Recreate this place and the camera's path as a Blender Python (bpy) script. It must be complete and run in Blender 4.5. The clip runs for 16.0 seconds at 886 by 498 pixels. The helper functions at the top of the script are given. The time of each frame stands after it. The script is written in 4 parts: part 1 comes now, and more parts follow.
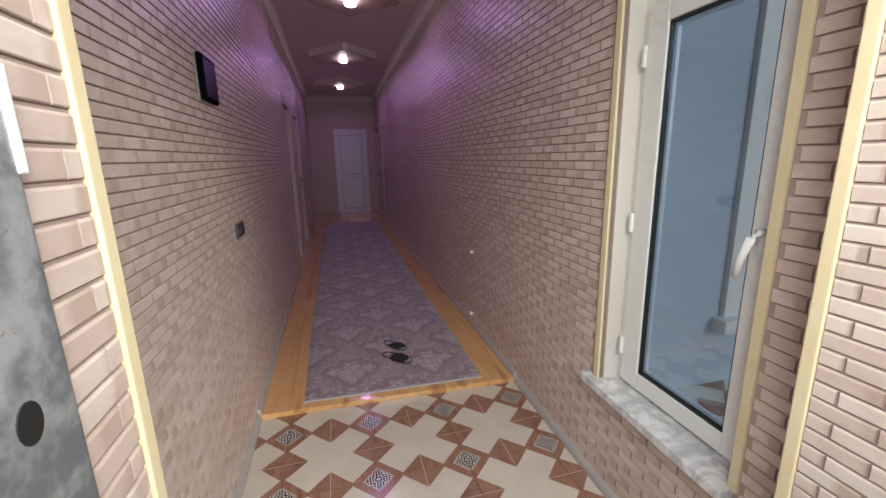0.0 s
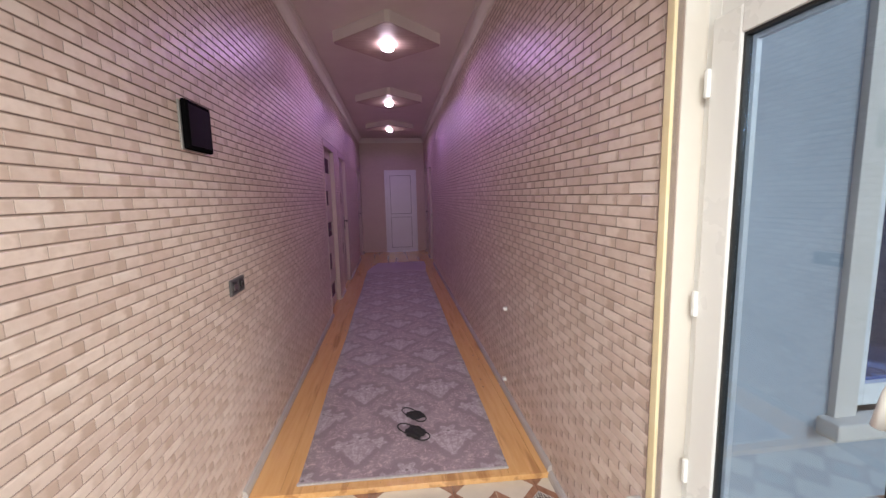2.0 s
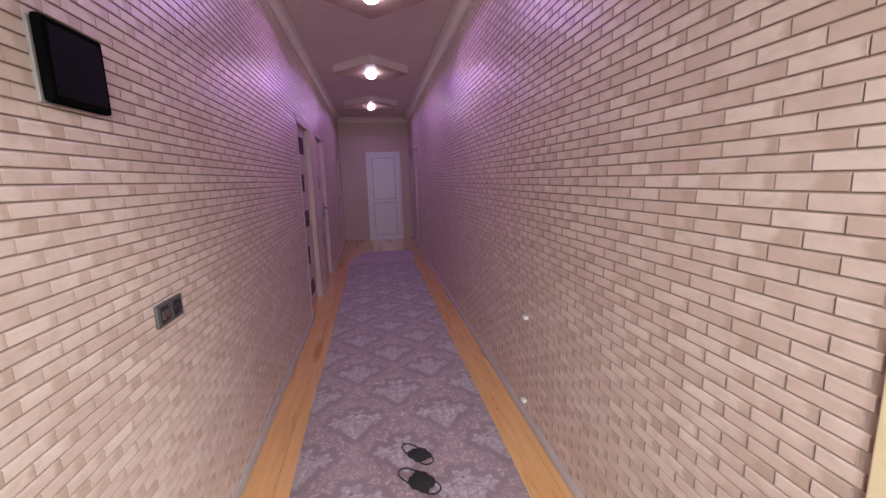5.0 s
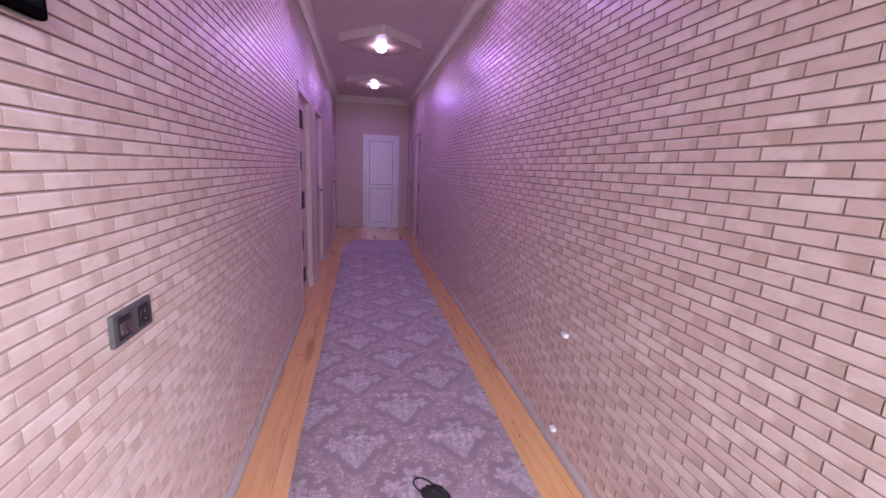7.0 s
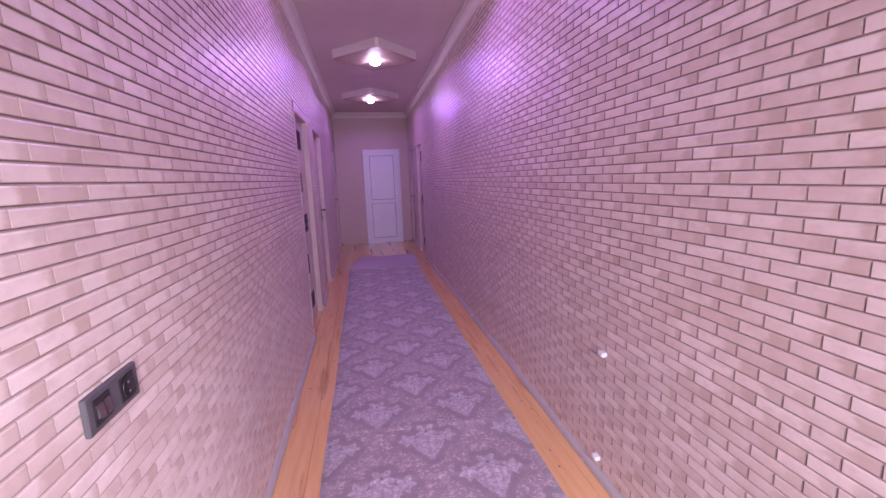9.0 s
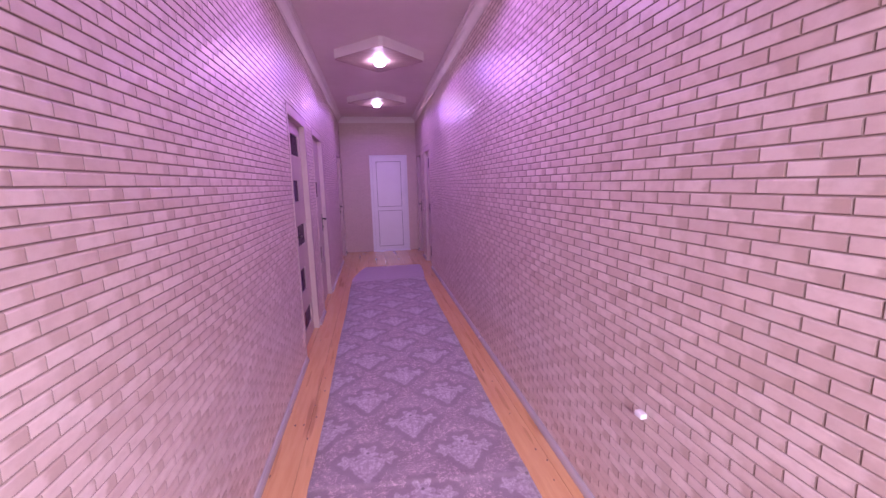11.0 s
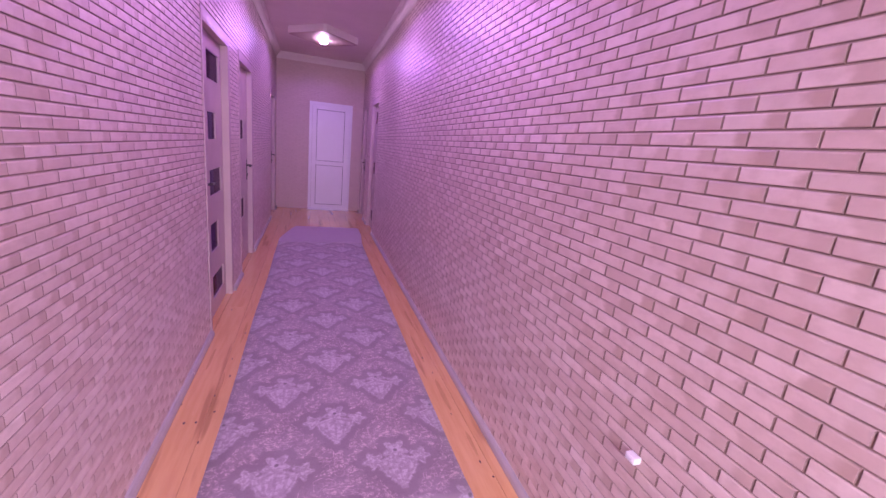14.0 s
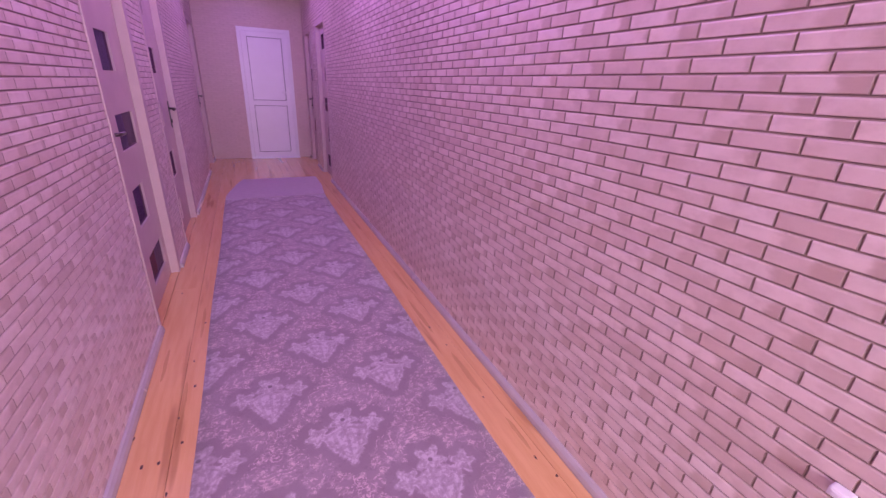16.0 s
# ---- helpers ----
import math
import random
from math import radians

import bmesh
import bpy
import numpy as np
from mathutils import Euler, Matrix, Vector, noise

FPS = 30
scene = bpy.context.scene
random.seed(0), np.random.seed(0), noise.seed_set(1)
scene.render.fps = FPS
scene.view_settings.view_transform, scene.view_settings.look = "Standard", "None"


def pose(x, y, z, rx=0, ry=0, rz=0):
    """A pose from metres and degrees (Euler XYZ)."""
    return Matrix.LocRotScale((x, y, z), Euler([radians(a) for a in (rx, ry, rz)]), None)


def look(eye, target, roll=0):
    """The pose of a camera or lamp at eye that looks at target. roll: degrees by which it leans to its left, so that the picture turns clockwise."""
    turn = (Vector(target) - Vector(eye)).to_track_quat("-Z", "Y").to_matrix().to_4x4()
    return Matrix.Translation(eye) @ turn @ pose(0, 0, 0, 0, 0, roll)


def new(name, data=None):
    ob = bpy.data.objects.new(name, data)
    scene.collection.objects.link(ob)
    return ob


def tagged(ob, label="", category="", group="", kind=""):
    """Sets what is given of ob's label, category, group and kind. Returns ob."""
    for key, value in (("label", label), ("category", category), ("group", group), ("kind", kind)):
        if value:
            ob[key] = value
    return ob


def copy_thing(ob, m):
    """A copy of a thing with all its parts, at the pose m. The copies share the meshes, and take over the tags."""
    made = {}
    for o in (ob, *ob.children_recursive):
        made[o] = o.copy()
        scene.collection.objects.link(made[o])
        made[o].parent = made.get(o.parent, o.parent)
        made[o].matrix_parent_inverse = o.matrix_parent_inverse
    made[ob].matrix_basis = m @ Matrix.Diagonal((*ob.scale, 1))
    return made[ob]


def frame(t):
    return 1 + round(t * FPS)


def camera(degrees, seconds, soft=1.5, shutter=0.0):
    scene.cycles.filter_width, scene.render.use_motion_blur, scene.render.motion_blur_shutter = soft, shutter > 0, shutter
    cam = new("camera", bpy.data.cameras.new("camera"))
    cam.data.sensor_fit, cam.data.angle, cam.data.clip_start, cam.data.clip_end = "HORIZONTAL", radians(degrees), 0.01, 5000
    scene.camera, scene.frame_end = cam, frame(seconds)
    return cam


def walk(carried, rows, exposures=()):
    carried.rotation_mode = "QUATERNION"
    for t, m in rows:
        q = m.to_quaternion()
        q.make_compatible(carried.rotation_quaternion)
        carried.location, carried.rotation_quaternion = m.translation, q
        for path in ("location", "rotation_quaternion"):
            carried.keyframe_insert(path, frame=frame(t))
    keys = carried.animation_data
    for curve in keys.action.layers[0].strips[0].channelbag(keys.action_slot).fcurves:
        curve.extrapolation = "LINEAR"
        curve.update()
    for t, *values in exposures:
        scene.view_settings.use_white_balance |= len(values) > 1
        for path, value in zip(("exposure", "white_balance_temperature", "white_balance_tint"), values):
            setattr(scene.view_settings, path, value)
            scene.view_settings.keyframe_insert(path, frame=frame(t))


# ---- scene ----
cam = camera(94.8, 16.0, soft=1.5)
PATH = [
    (0, (0.492, 0.223, 1.336), (0.988, 2.11, 0.896), -1.2),
    (0.5, (0.609, 0.38, 1.363), (1.054, 2.307, 1.069), -1.2),
    (1, (0.701, 0.481, 1.383), (0.872, 2.461, 1.154), -3.2),
    (1.5, (0.726, 0.477, 1.389), (0.789, 2.462, 1.152), -2.4),
    (2, (0.747, 0.51, 1.39), (0.989, 2.478, 1.131), -1.3),
    (2.5, (0.763, 0.615, 1.382), (1.189, 2.545, 1.079), 4.1),
    (3, (0.724, 0.757, 1.362), (1.164, 2.687, 1.076), 1.2),
    (3.5, (0.689, 0.886, 1.386), (1.121, 2.826, 1.161), 0.1),
    (4, (0.701, 0.895, 1.379), (1.205, 2.814, 1.131), 1.5),
    (4.5, (0.709, 0.968, 1.37), (1.236, 2.875, 1.074), 0.2),
    (5, (0.687, 1.082, 1.39), (1.014, 3.026, 1.051), -1.8),
    (5.2, (0.691, 1.115, 1.392), (0.919, 3.074, 1.058), -1.4),
    (7.3, (0.523, 1.538, 1.355), (0.93, 3.457, 0.965), 2.6),
    (7.5, (0.534, 1.571, 1.345), (0.879, 3.502, 0.955), 2.0),
    (8, (0.58, 1.598, 1.36), (0.879, 3.537, 0.973), 1.8),
    (8.5, (0.537, 1.618, 1.37), (0.975, 3.531, 0.986), 0.1),
    (8.7, (0.506, 1.636, 1.379), (0.901, 3.564, 1.027), -1.6),
    (10.8, (0.621, 1.885, 1.421), (0.892, 3.84, 1.099), -0.9),
    (11, (0.608, 1.983, 1.425), (0.938, 3.93, 1.108), -1.5),
    (11.5, (0.655, 2.176, 1.407), (1.026, 4.11, 1.057), 0.0),
    (12, (0.702, 2.337, 1.417), (1.034, 4.28, 1.08), 0.7),
    (12.5, (0.691, 2.428, 1.433), (0.996, 4.385, 1.155), -0.5),
    (13, (0.683, 2.463, 1.429), (1.128, 4.39, 1.128), 0.5),
    (13.5, (0.64, 2.453, 1.402), (1.251, 4.323, 1.043), 3.1),
    (14, (0.623, 2.425, 1.383), (1.251, 4.266, 0.918), 5.9),
    (14.5, (0.646, 2.508, 1.326), (1.181, 4.306, 0.63), 4.6),
    (15, (0.67, 2.712, 1.291), (1.239, 4.504, 0.609), 1.4),
    (15.5, (0.616, 2.886, 1.282), (1.455, 4.559, 0.575), 2.2),
    (16, (0.556, 2.998, 1.292), (1.362, 4.674, 0.555), 2.6),
]
EXPOSURE = [(0.0, -0.42, 6350, 3), (0.6, -0.06, 6350, 1), (1.2, 0.30, 6500, 5), (2.6, 0.25, 6550, 5), (4.0, 0.38, 6450, 6), (5.2, 0.52, 6400, 9), (7.3, 0.92, 5700, 29), (8.7, 1.08, 5700, 39), (10.8, 1.31, 5920, 57), (13.0, 1.38, 5900, 64), (16.0, 1.48, 6080, 64)]
walk(cam, [(t, look(eye, target, roll)) for t, eye, target, roll in PATH], EXPOSURE)

# ---- light ----
W = bpy.data.worlds.new("sky")
scene.world = W
W.use_nodes = True
nt = W.node_tree
sky = nt.nodes.new("ShaderNodeTexSky")
sky.sky_type, sky.sun_disc = "NISHITA", False
sky.sun_elevation, sky.sun_rotation = radians(34), radians(152)
nt.links.new(sky.outputs[0], nt.nodes["Background"].inputs[0])
nt.nodes["Background"].inputs[1].default_value = 0.15

sun = new("sun", bpy.data.lights.new("sun", "SUN"))
sun.data.energy, sun.data.angle, sun.data.color = 1.15, radians(12), (1, 0.95, 0.88)
sun.matrix_world = look((0, 0, 0), (-0.45, 0.85, -0.28))

# daylight that the open entrance lets in
DOOR_POWER = 28.0
day = new("entrance_daylight", bpy.data.lights.new("entrance_daylight", "AREA"))
day.data.shape, day.data.size, day.data.size_y = "RECTANGLE", 1.0, 0.8
day.data.spread = radians(130)
day.data.energy, day.data.color = DOOR_POWER, (1.0, 0.97, 0.94)
day.matrix_world = look((0.78, 0.0, 1.80), (0.90, 0.78, 1.22))

LAMP_Y = (4.365, 6.63, 8.95)
LAMP_X, LAMP_Z = 0.765, 2.665
LAMP_POWER = 12.0
LAMP_COLOR = (0.56, 0.245, 1.0)
for y in LAMP_Y:
    bulb = new("lamp_light", bpy.data.lights.new("lamp_light", "SPOT"))
    bulb.data.energy, bulb.data.color, bulb.data.shadow_soft_size = LAMP_POWER, LAMP_COLOR, 0.02
    bulb.data.spot_size, bulb.data.spot_blend = radians(175), 0.20
    bulb.location = (LAMP_X, y, LAMP_Z)

# ---- materials ----


def graph(name):
    m = bpy.data.materials.new(name)
    m.use_nodes = True
    t = m.node_tree
    return m, t, t.nodes["Principled BSDF"]


def node(t, kind, **values):
    n = t.nodes.new("ShaderNode" + kind)
    for k, v in values.items():
        n.inputs[k.replace("_", " ")].default_value = v
    return n


def op(t, kind, a, b=None, c=None):
    n = t.nodes.new("ShaderNodeMath")
    n.operation = kind
    for i, v in enumerate((a, b, c)):
        if v is None:
            continue
        if isinstance(v, (int, float)):
            n.inputs[i].default_value = v
        else:
            t.links.new(v, n.inputs[i])
    return n.outputs[0]


def mixed(t, fac, a, b, kind="MIX"):
    n = t.nodes.new("ShaderNodeMix")
    n.data_type, n.blend_type = "RGBA", kind
    for i, v in ((0, fac), (6, a), (7, b)):
        if isinstance(v, (int, float)):
            n.inputs[i].default_value = v
        elif isinstance(v, tuple):
            n.inputs[i].default_value = (*v, 1)
        else:
            t.links.new(v, n.inputs[i])
    return n.outputs[2]


def ramp(t, value, lo, hi):
    n = t.nodes.new("ShaderNodeMapRange")
    n.interpolation_type = "SMOOTHSTEP"
    n.inputs[1].default_value, n.inputs[2].default_value = lo, hi
    t.links.new(value, n.inputs[0])
    return n.outputs[0]


def place(t, scale=(1, 1, 1)):
    """World coordinates, stretched."""
    g = t.nodes.new("ShaderNodeNewGeometry")
    m = t.nodes.new("ShaderNodeMapping")
    m.inputs["Scale"].default_value = scale
    t.links.new(g.outputs["Position"], m.inputs[0])
    return m.outputs[0]


def speckle(t, where, scale, detail=4.0, rough=0.6):
    n = node(t, "TexNoise", Scale=scale, Detail=detail, Roughness=rough)
    t.links.new(where, n.inputs["Vector"])
    return n.outputs[0]


def relief(t, bsdf, height, strength, distance=0.002):
    b = node(t, "Bump", Strength=strength, Distance=distance)
    t.links.new(height, b.inputs["Height"])
    t.links.new(b.outputs[0], bsdf.inputs["Normal"])


def plain(name, c1, c2, scale=6.0, rough=0.5, bump=0.1, metal=0.0, fine=120.0, spread=0.08):
    m, t, p = graph(name)
    w = place(t)
    big, small = speckle(t, w, scale), speckle(t, w, fine, 3.0)
    f = op(t, "ADD", op(t, "MULTIPLY", ramp(t, big, 0.3, 0.7), 0.7), op(t, "MULTIPLY", small, 0.3))
    t.links.new(mixed(t, f, c1, c2), p.inputs["Base Color"])
    t.links.new(op(t, "ADD", op(t, "MULTIPLY", big, 2 * spread), rough - spread), p.inputs["Roughness"])
    p.inputs["Metallic"].default_value = metal
    if bump:
        relief(t, p, op(t, "ADD", big, small), bump)
    return m


def brick_paint(name, tones):
    """Thin pressed bricks of vinyl: every brick its own tone, cloudy, with a slight sheen."""
    m, t, p = graph(name)
    g, o = t.nodes.new("ShaderNodeNewGeometry"), t.nodes.new("ShaderNodeObjectInfo")
    r = op(t, "FRACT", op(t, "ADD", g.outputs["Random Per Island"], o.outputs["Random"]))
    w = place(t)
    cloud, grain, patch = speckle(t, w, 9.0), speckle(t, w, 240.0, 3.0), speckle(t, place(t, (1, 1, 1.6)), 21.0, 2.0)
    base = mixed(t, r, tones[0], tones[1])
    odd = op(t, "FRACT", op(t, "MULTIPLY", r, 17.0))
    base = mixed(t, op(t, "MULTIPLY", ramp(t, odd, 0.62, 1.0), 0.30), base, tones[2])
    base = mixed(t, op(t, "MULTIPLY", ramp(t, patch, 0.38, 0.74), 0.35), base, tones[2])
    base = mixed(t, op(t, "MULTIPLY", ramp(t, cloud, 0.48, 0.70), 0.40), base, tones[3])
    # scorched end: a brown patch of uneven width and strength that each brick carries
    uv = t.nodes.new("ShaderNodeUVMap")
    cut = t.nodes.new("ShaderNodeSeparateXYZ")
    t.links.new(uv.outputs[0], cut.inputs[0])
    run = op(t, "ADD", cut.outputs[0], op(t, "MULTIPLY", op(t, "SUBTRACT", patch, 0.5), 0.30))
    begin = op(t, "SUBTRACT", 0.93, op(t, "MULTIPLY", op(t, "FRACT", op(t, "MULTIPLY", r, 41.0)), 0.38))
    scorch = ramp(t, op(t, "SUBTRACT", run, begin), -0.04, 0.16)
    force = op(t, "ADD", 0.32, op(t, "MULTIPLY", op(t, "FRACT", op(t, "MULTIPLY", r, 7.0)), 0.65))
    base = mixed(t, op(t, "MULTIPLY", scorch, force), base, tones[2])
    base = mixed(t, op(t, "MULTIPLY", grain, 0.16), base, tones[4])
    t.links.new(base, p.inputs["Base Color"])
    t.links.new(op(t, "ADD", op(t, "MULTIPLY", cloud, 0.16), 0.30), p.inputs["Roughness"])
    relief(t, p, op(t, "ADD", patch, op(t, "MULTIPLY", grain, 0.6)), 0.35, 0.0012)
    return m


BRICK = brick_paint("brick_vinyl", ((0.645, 0.505, 0.448), (0.79, 0.668, 0.605), (0.50, 0.372, 0.305), (0.75, 0.662, 0.605), (0.42, 0.335, 0.295)))
END_BRICK = brick_paint("end_wall_vinyl", ((0.60, 0.465, 0.41), (0.63, 0.49, 0.435), (0.57, 0.435, 0.375), (0.64, 0.51, 0.455), (0.50, 0.39, 0.34)))
JOINT = plain("brick_joint", (0.37, 0.28, 0.245), (0.44, 0.34, 0.30), 14.0, 0.6, 0.2)
# shade painted as darker tones on each brick's lower edge and ends
EDGE_SHADE = plain("brick_foot_shade", (0.165, 0.115, 0.097), (0.225, 0.160, 0.135), 14.0, 0.6, 0.1)
BAND_SHADE = plain("brick_end_shade", (0.27, 0.195, 0.165), (0.34, 0.25, 0.215), 30.0, 0.5, 0.1)
END_JOINT = plain("end_wall_joint", (0.58, 0.45, 0.40), (0.53, 0.41, 0.36), 14.0, 0.6, 0.1)
CEILING = plain("ceiling_paint", (0.74, 0.68, 0.61), (0.69, 0.63, 0.56), 3.0, 0.55, 0.08)
CORNICE = plain("cornice_paint", (0.75, 0.70, 0.64), (0.70, 0.65, 0.59), 5.0, 0.5, 0.08)
PVC = plain("white_plastic", (0.86, 0.86, 0.85), (0.82, 0.82, 0.80), 4.0, 0.28, 0.04)
DOOR_WHITE = plain("door_white", (0.80, 0.80, 0.82), (0.76, 0.76, 0.77), 3.0, 0.33, 0.04)
DOOR_BEIGE = plain("door_laminate", (0.55, 0.43, 0.40), (0.50, 0.39, 0.365), 5.0, 0.40, 0.10)
FOAM = plain("yellow_strip", (0.80, 0.69, 0.46), (0.76, 0.62, 0.38), 12.0, 0.6, 0.2)
SKIRT = plain("grey_bead", (0.50, 0.46, 0.44), (0.43, 0.40, 0.38), 8.0, 0.25, 0.1)
BLACK = plain("black_plastic", (0.003, 0.003, 0.0035), (0.005, 0.005, 0.0055), 8.0, 0.4, 0.03)
for mt in (BLACK,):
    mt.node_tree.nodes["Principled BSDF"].inputs["Specular IOR Level"].default_value = 0.0
SCREEN = plain("black_screen", (0.004, 0.004, 0.005), (0.006, 0.006, 0.007), 3.0, 0.35, 0.0, spread=0.03)
SCREEN.node_tree.nodes["Principled BSDF"].inputs["Specular IOR Level"].default_value = 0.02
GREY = plain("grey_plastic", (0.10, 0.095, 0.10), (0.08, 0.075, 0.08), 20.0, 0.35, 0.05)
DARK = plain("dark_plastic", (0.025, 0.022, 0.024), (0.018, 0.016, 0.018), 20.0, 0.3, 0.05)
CHROME = plain("brushed_metal", (0.52, 0.50, 0.48), (0.44, 0.42, 0.40), 30.0, 0.28, 0.08, 1.0)
SPACER = plain("spacer_metal", (0.74, 0.76, 0.78), (0.66, 0.68, 0.70), 30.0, 0.35, 0.05, 0.3)
HANDLE = plain("dark_metal", (0.13, 0.115, 0.11), (0.09, 0.08, 0.078), 30.0, 0.35, 0.08, 1.0)
GASKET = plain("rubber_gasket", (0.012, 0.012, 0.012), (0.02, 0.02, 0.02), 30.0, 0.5, 0.0)
CLOTH = plain("black_cloth", (0.014, 0.013, 0.015), (0.026, 0.024, 0.027), 60.0, 0.85, 0.4, fine=700.0)
CONCRETE = plain("pale_concrete", (0.34, 0.33, 0.31), (0.27, 0.26, 0.25), 1.4, 0.8, 0.5)
PLASTER = plain("room_plaster", (0.50, 0.46, 0.43), (0.44, 0.40, 0.37), 2.0, 0.7, 0.2)
BED = plain("tile_bed", (0.20, 0.18, 0.17), (0.26, 0.23, 0.21), 20.0, 0.8, 0.3)
TILE_CREAM = plain("tile_cream", (0.70, 0.63, 0.53), (0.62, 0.55, 0.46), 7.0, 0.16, 0.05)
TILE_LINE = plain("tile_line", (0.62, 0.48, 0.36), (0.55, 0.42, 0.30), 20.0, 0.2, 0.05)
WING_PAINT = plain("grey_blue_render", (0.40, 0.44, 0.49), (0.35, 0.39, 0.44), 3.0, 0.7, 0.25)
PLATE_GREY = plain("pale_plate", (0.30, 0.28, 0.27), (0.25, 0.235, 0.23), 10.0, 0.45, 0.05)
SOIL = plain("soil", (0.12, 0.10, 0.08), (0.08, 0.07, 0.05), 0.5, 0.9, 0.6)


def wood_grain(name, c1, c2, c3, along=(30, 2.2, 30), rough=0.3, streak=0.5):
    m, t, p = graph(name)
    o = t.nodes.new("ShaderNodeObjectInfo")
    w = t.nodes.new("ShaderNodeVectorMath")
    w.operation = "ADD"
    t.links.new(place(t, along), w.inputs[0])
    s = t.nodes.new("ShaderNodeVectorMath")
    s.operation = "SCALE"
    s.inputs[0].default_value = (37.0, 11.0, 5.0)
    t.links.new(o.outputs["Random"], s.inputs["Scale"])
    t.links.new(s.outputs[0], w.inputs[1])
    g = speckle(t, w.outputs[0], 1.0, 6.0, 0.65)
    fine = speckle(t, w.outputs[0], 6.0, 3.0)
    wide = speckle(t, place(t, (9, 0.7, 9)), 1.0, 3.0)
    c = mixed(t, ramp(t, g, 0.35, 0.68), c1, c2)
    c = mixed(t, op(t, "MULTIPLY", ramp(t, wide, 0.57, 0.66), streak), c, c3)
    c = mixed(t, op(t, "MULTIPLY", o.outputs["Random"], 0.22), c, c2)
    t.links.new(c, p.inputs["Base Color"])
    t.links.new(op(t, "ADD", op(t, "MULTIPLY", fine, 0.14), rough - 0.07), p.inputs["Roughness"])
    relief(t, p, g, 0.18, 0.001)
    return m


def varnished(m):
    p = m.node_tree.nodes["Principled BSDF"]
    p.inputs["Coat Weight"].default_value, p.inputs["Coat Roughness"].default_value = 0.6, 0.06
    return m


PINE = wood_grain("varnished_pine", (0.78, 0.46, 0.200), (0.70, 0.385, 0.150), (0.40, 0.19, 0.07), rough=0.24, streak=0.75)
varnished(PINE)
TILE_BROWN = wood_grain("tile_brown", (0.38, 0.21, 0.14), (0.28, 0.14, 0.09), (0.20, 0.095, 0.065), (60, 9, 60), 0.18)
TILE_BROWN_B = wood_grain("tile_brown_cross", (0.35, 0.20, 0.135), (0.26, 0.135, 0.09), (0.19, 0.09, 0.062), (9, 60, 60), 0.18)
PLATE = wood_grain("lamp_veneer", (0.46, 0.35, 0.30), (0.34, 0.25, 0.21), (0.27, 0.19, 0.16), (6, 46, 30), 0.5)
STREAK = wood_grain("resin_streak", (0.52, 0.27, 0.10), (0.62, 0.36, 0.14), (0.36, 0.17, 0.06), (90, 5, 90), 0.24)
KNOT = plain("pine_knot", (0.05, 0.022, 0.010), (0.09, 0.04, 0.018), 90.0, 0.4, 0.1)


def marble():
    m, t, p = graph("grey_marble")
    w = place(t)
    n = node(t, "TexNoise", Scale=9.0, Detail=6.0, Roughness=0.65, Distortion=1.8)
    t.links.new(w, n.inputs["Vector"])
    c = mixed(t, ramp(t, n.outputs[0], 0.38, 0.62), (0.52, 0.51, 0.52), (0.82, 0.81, 0.80))
    t.links.new(c, p.inputs["Base Color"])
    p.inputs["Roughness"].default_value = 0.22
    return m


MARBLE = marble()


def steel():
    m, t, p = graph("scuffed_steel")
    w = place(t)
    a, b = speckle(t, w, 16.0), speckle(t, w, 70.0)
    c = mixed(t, ramp(t, a, 0.38, 0.62), (0.24, 0.26, 0.28), (0.56, 0.58, 0.60))
    c = mixed(t, op(t, "MULTIPLY", ramp(t, b, 0.66, 0.72), 0.6), c, (0.40, 0.10, 0.09))
    t.links.new(c, p.inputs["Base Color"])
    p.inputs["Metallic"].default_value = 0.55
    t.links.new(op(t, "ADD", op(t, "MULTIPLY", a, 0.3), 0.28), p.inputs["Roughness"])
    relief(t, p, a, 0.2)
    return m


STEEL = steel()


def ornament():
    """White tracery on dark brown, repeated with the tile."""
    m, t, p = graph("tile_ornament")
    w = t.nodes.new("ShaderNodeSeparateXYZ")
    t.links.new(place(t), w.inputs[0])
    x = op(t, "SUBTRACT", w.outputs[0], 0.18)
    y = op(t, "SUBTRACT", w.outputs[1], 1.765)
    u = op(t, "SUBTRACT", op(t, "FRACT", op(t, "ADD", op(t, "DIVIDE", x, 0.405), 0.5)), 0.5)
    v = op(t, "SUBTRACT", op(t, "FRACT", op(t, "ADD", op(t, "DIVIDE", y, 0.405), 0.5)), 0.5)
    a, b = op(t, "ABSOLUTE", op(t, "ADD", u, v)), op(t, "ABSOLUTE", op(t, "SUBTRACT", u, v))
    waves = op(t, "MULTIPLY", op(t, "SINE", op(t, "MULTIPLY", a, 108.0)), op(t, "SINE", op(t, "MULTIPLY", b, 108.0)))
    edge = op(t, "MAXIMUM", a, b)
    rim = op(t, "MULTIPLY", op(t, "GREATER_THAN", edge, 0.158), op(t, "LESS_THAN", edge, 0.172))
    f = op(t, "MAXIMUM", ramp(t, waves, 0.02, 0.22), rim)
    t.links.new(mixed(t, f, (0.055, 0.035, 0.03), (0.72, 0.68, 0.62)), p.inputs["Base Color"])
    p.inputs["Roughness"].default_value = 0.18
    return m


ORNAMENT = ornament()


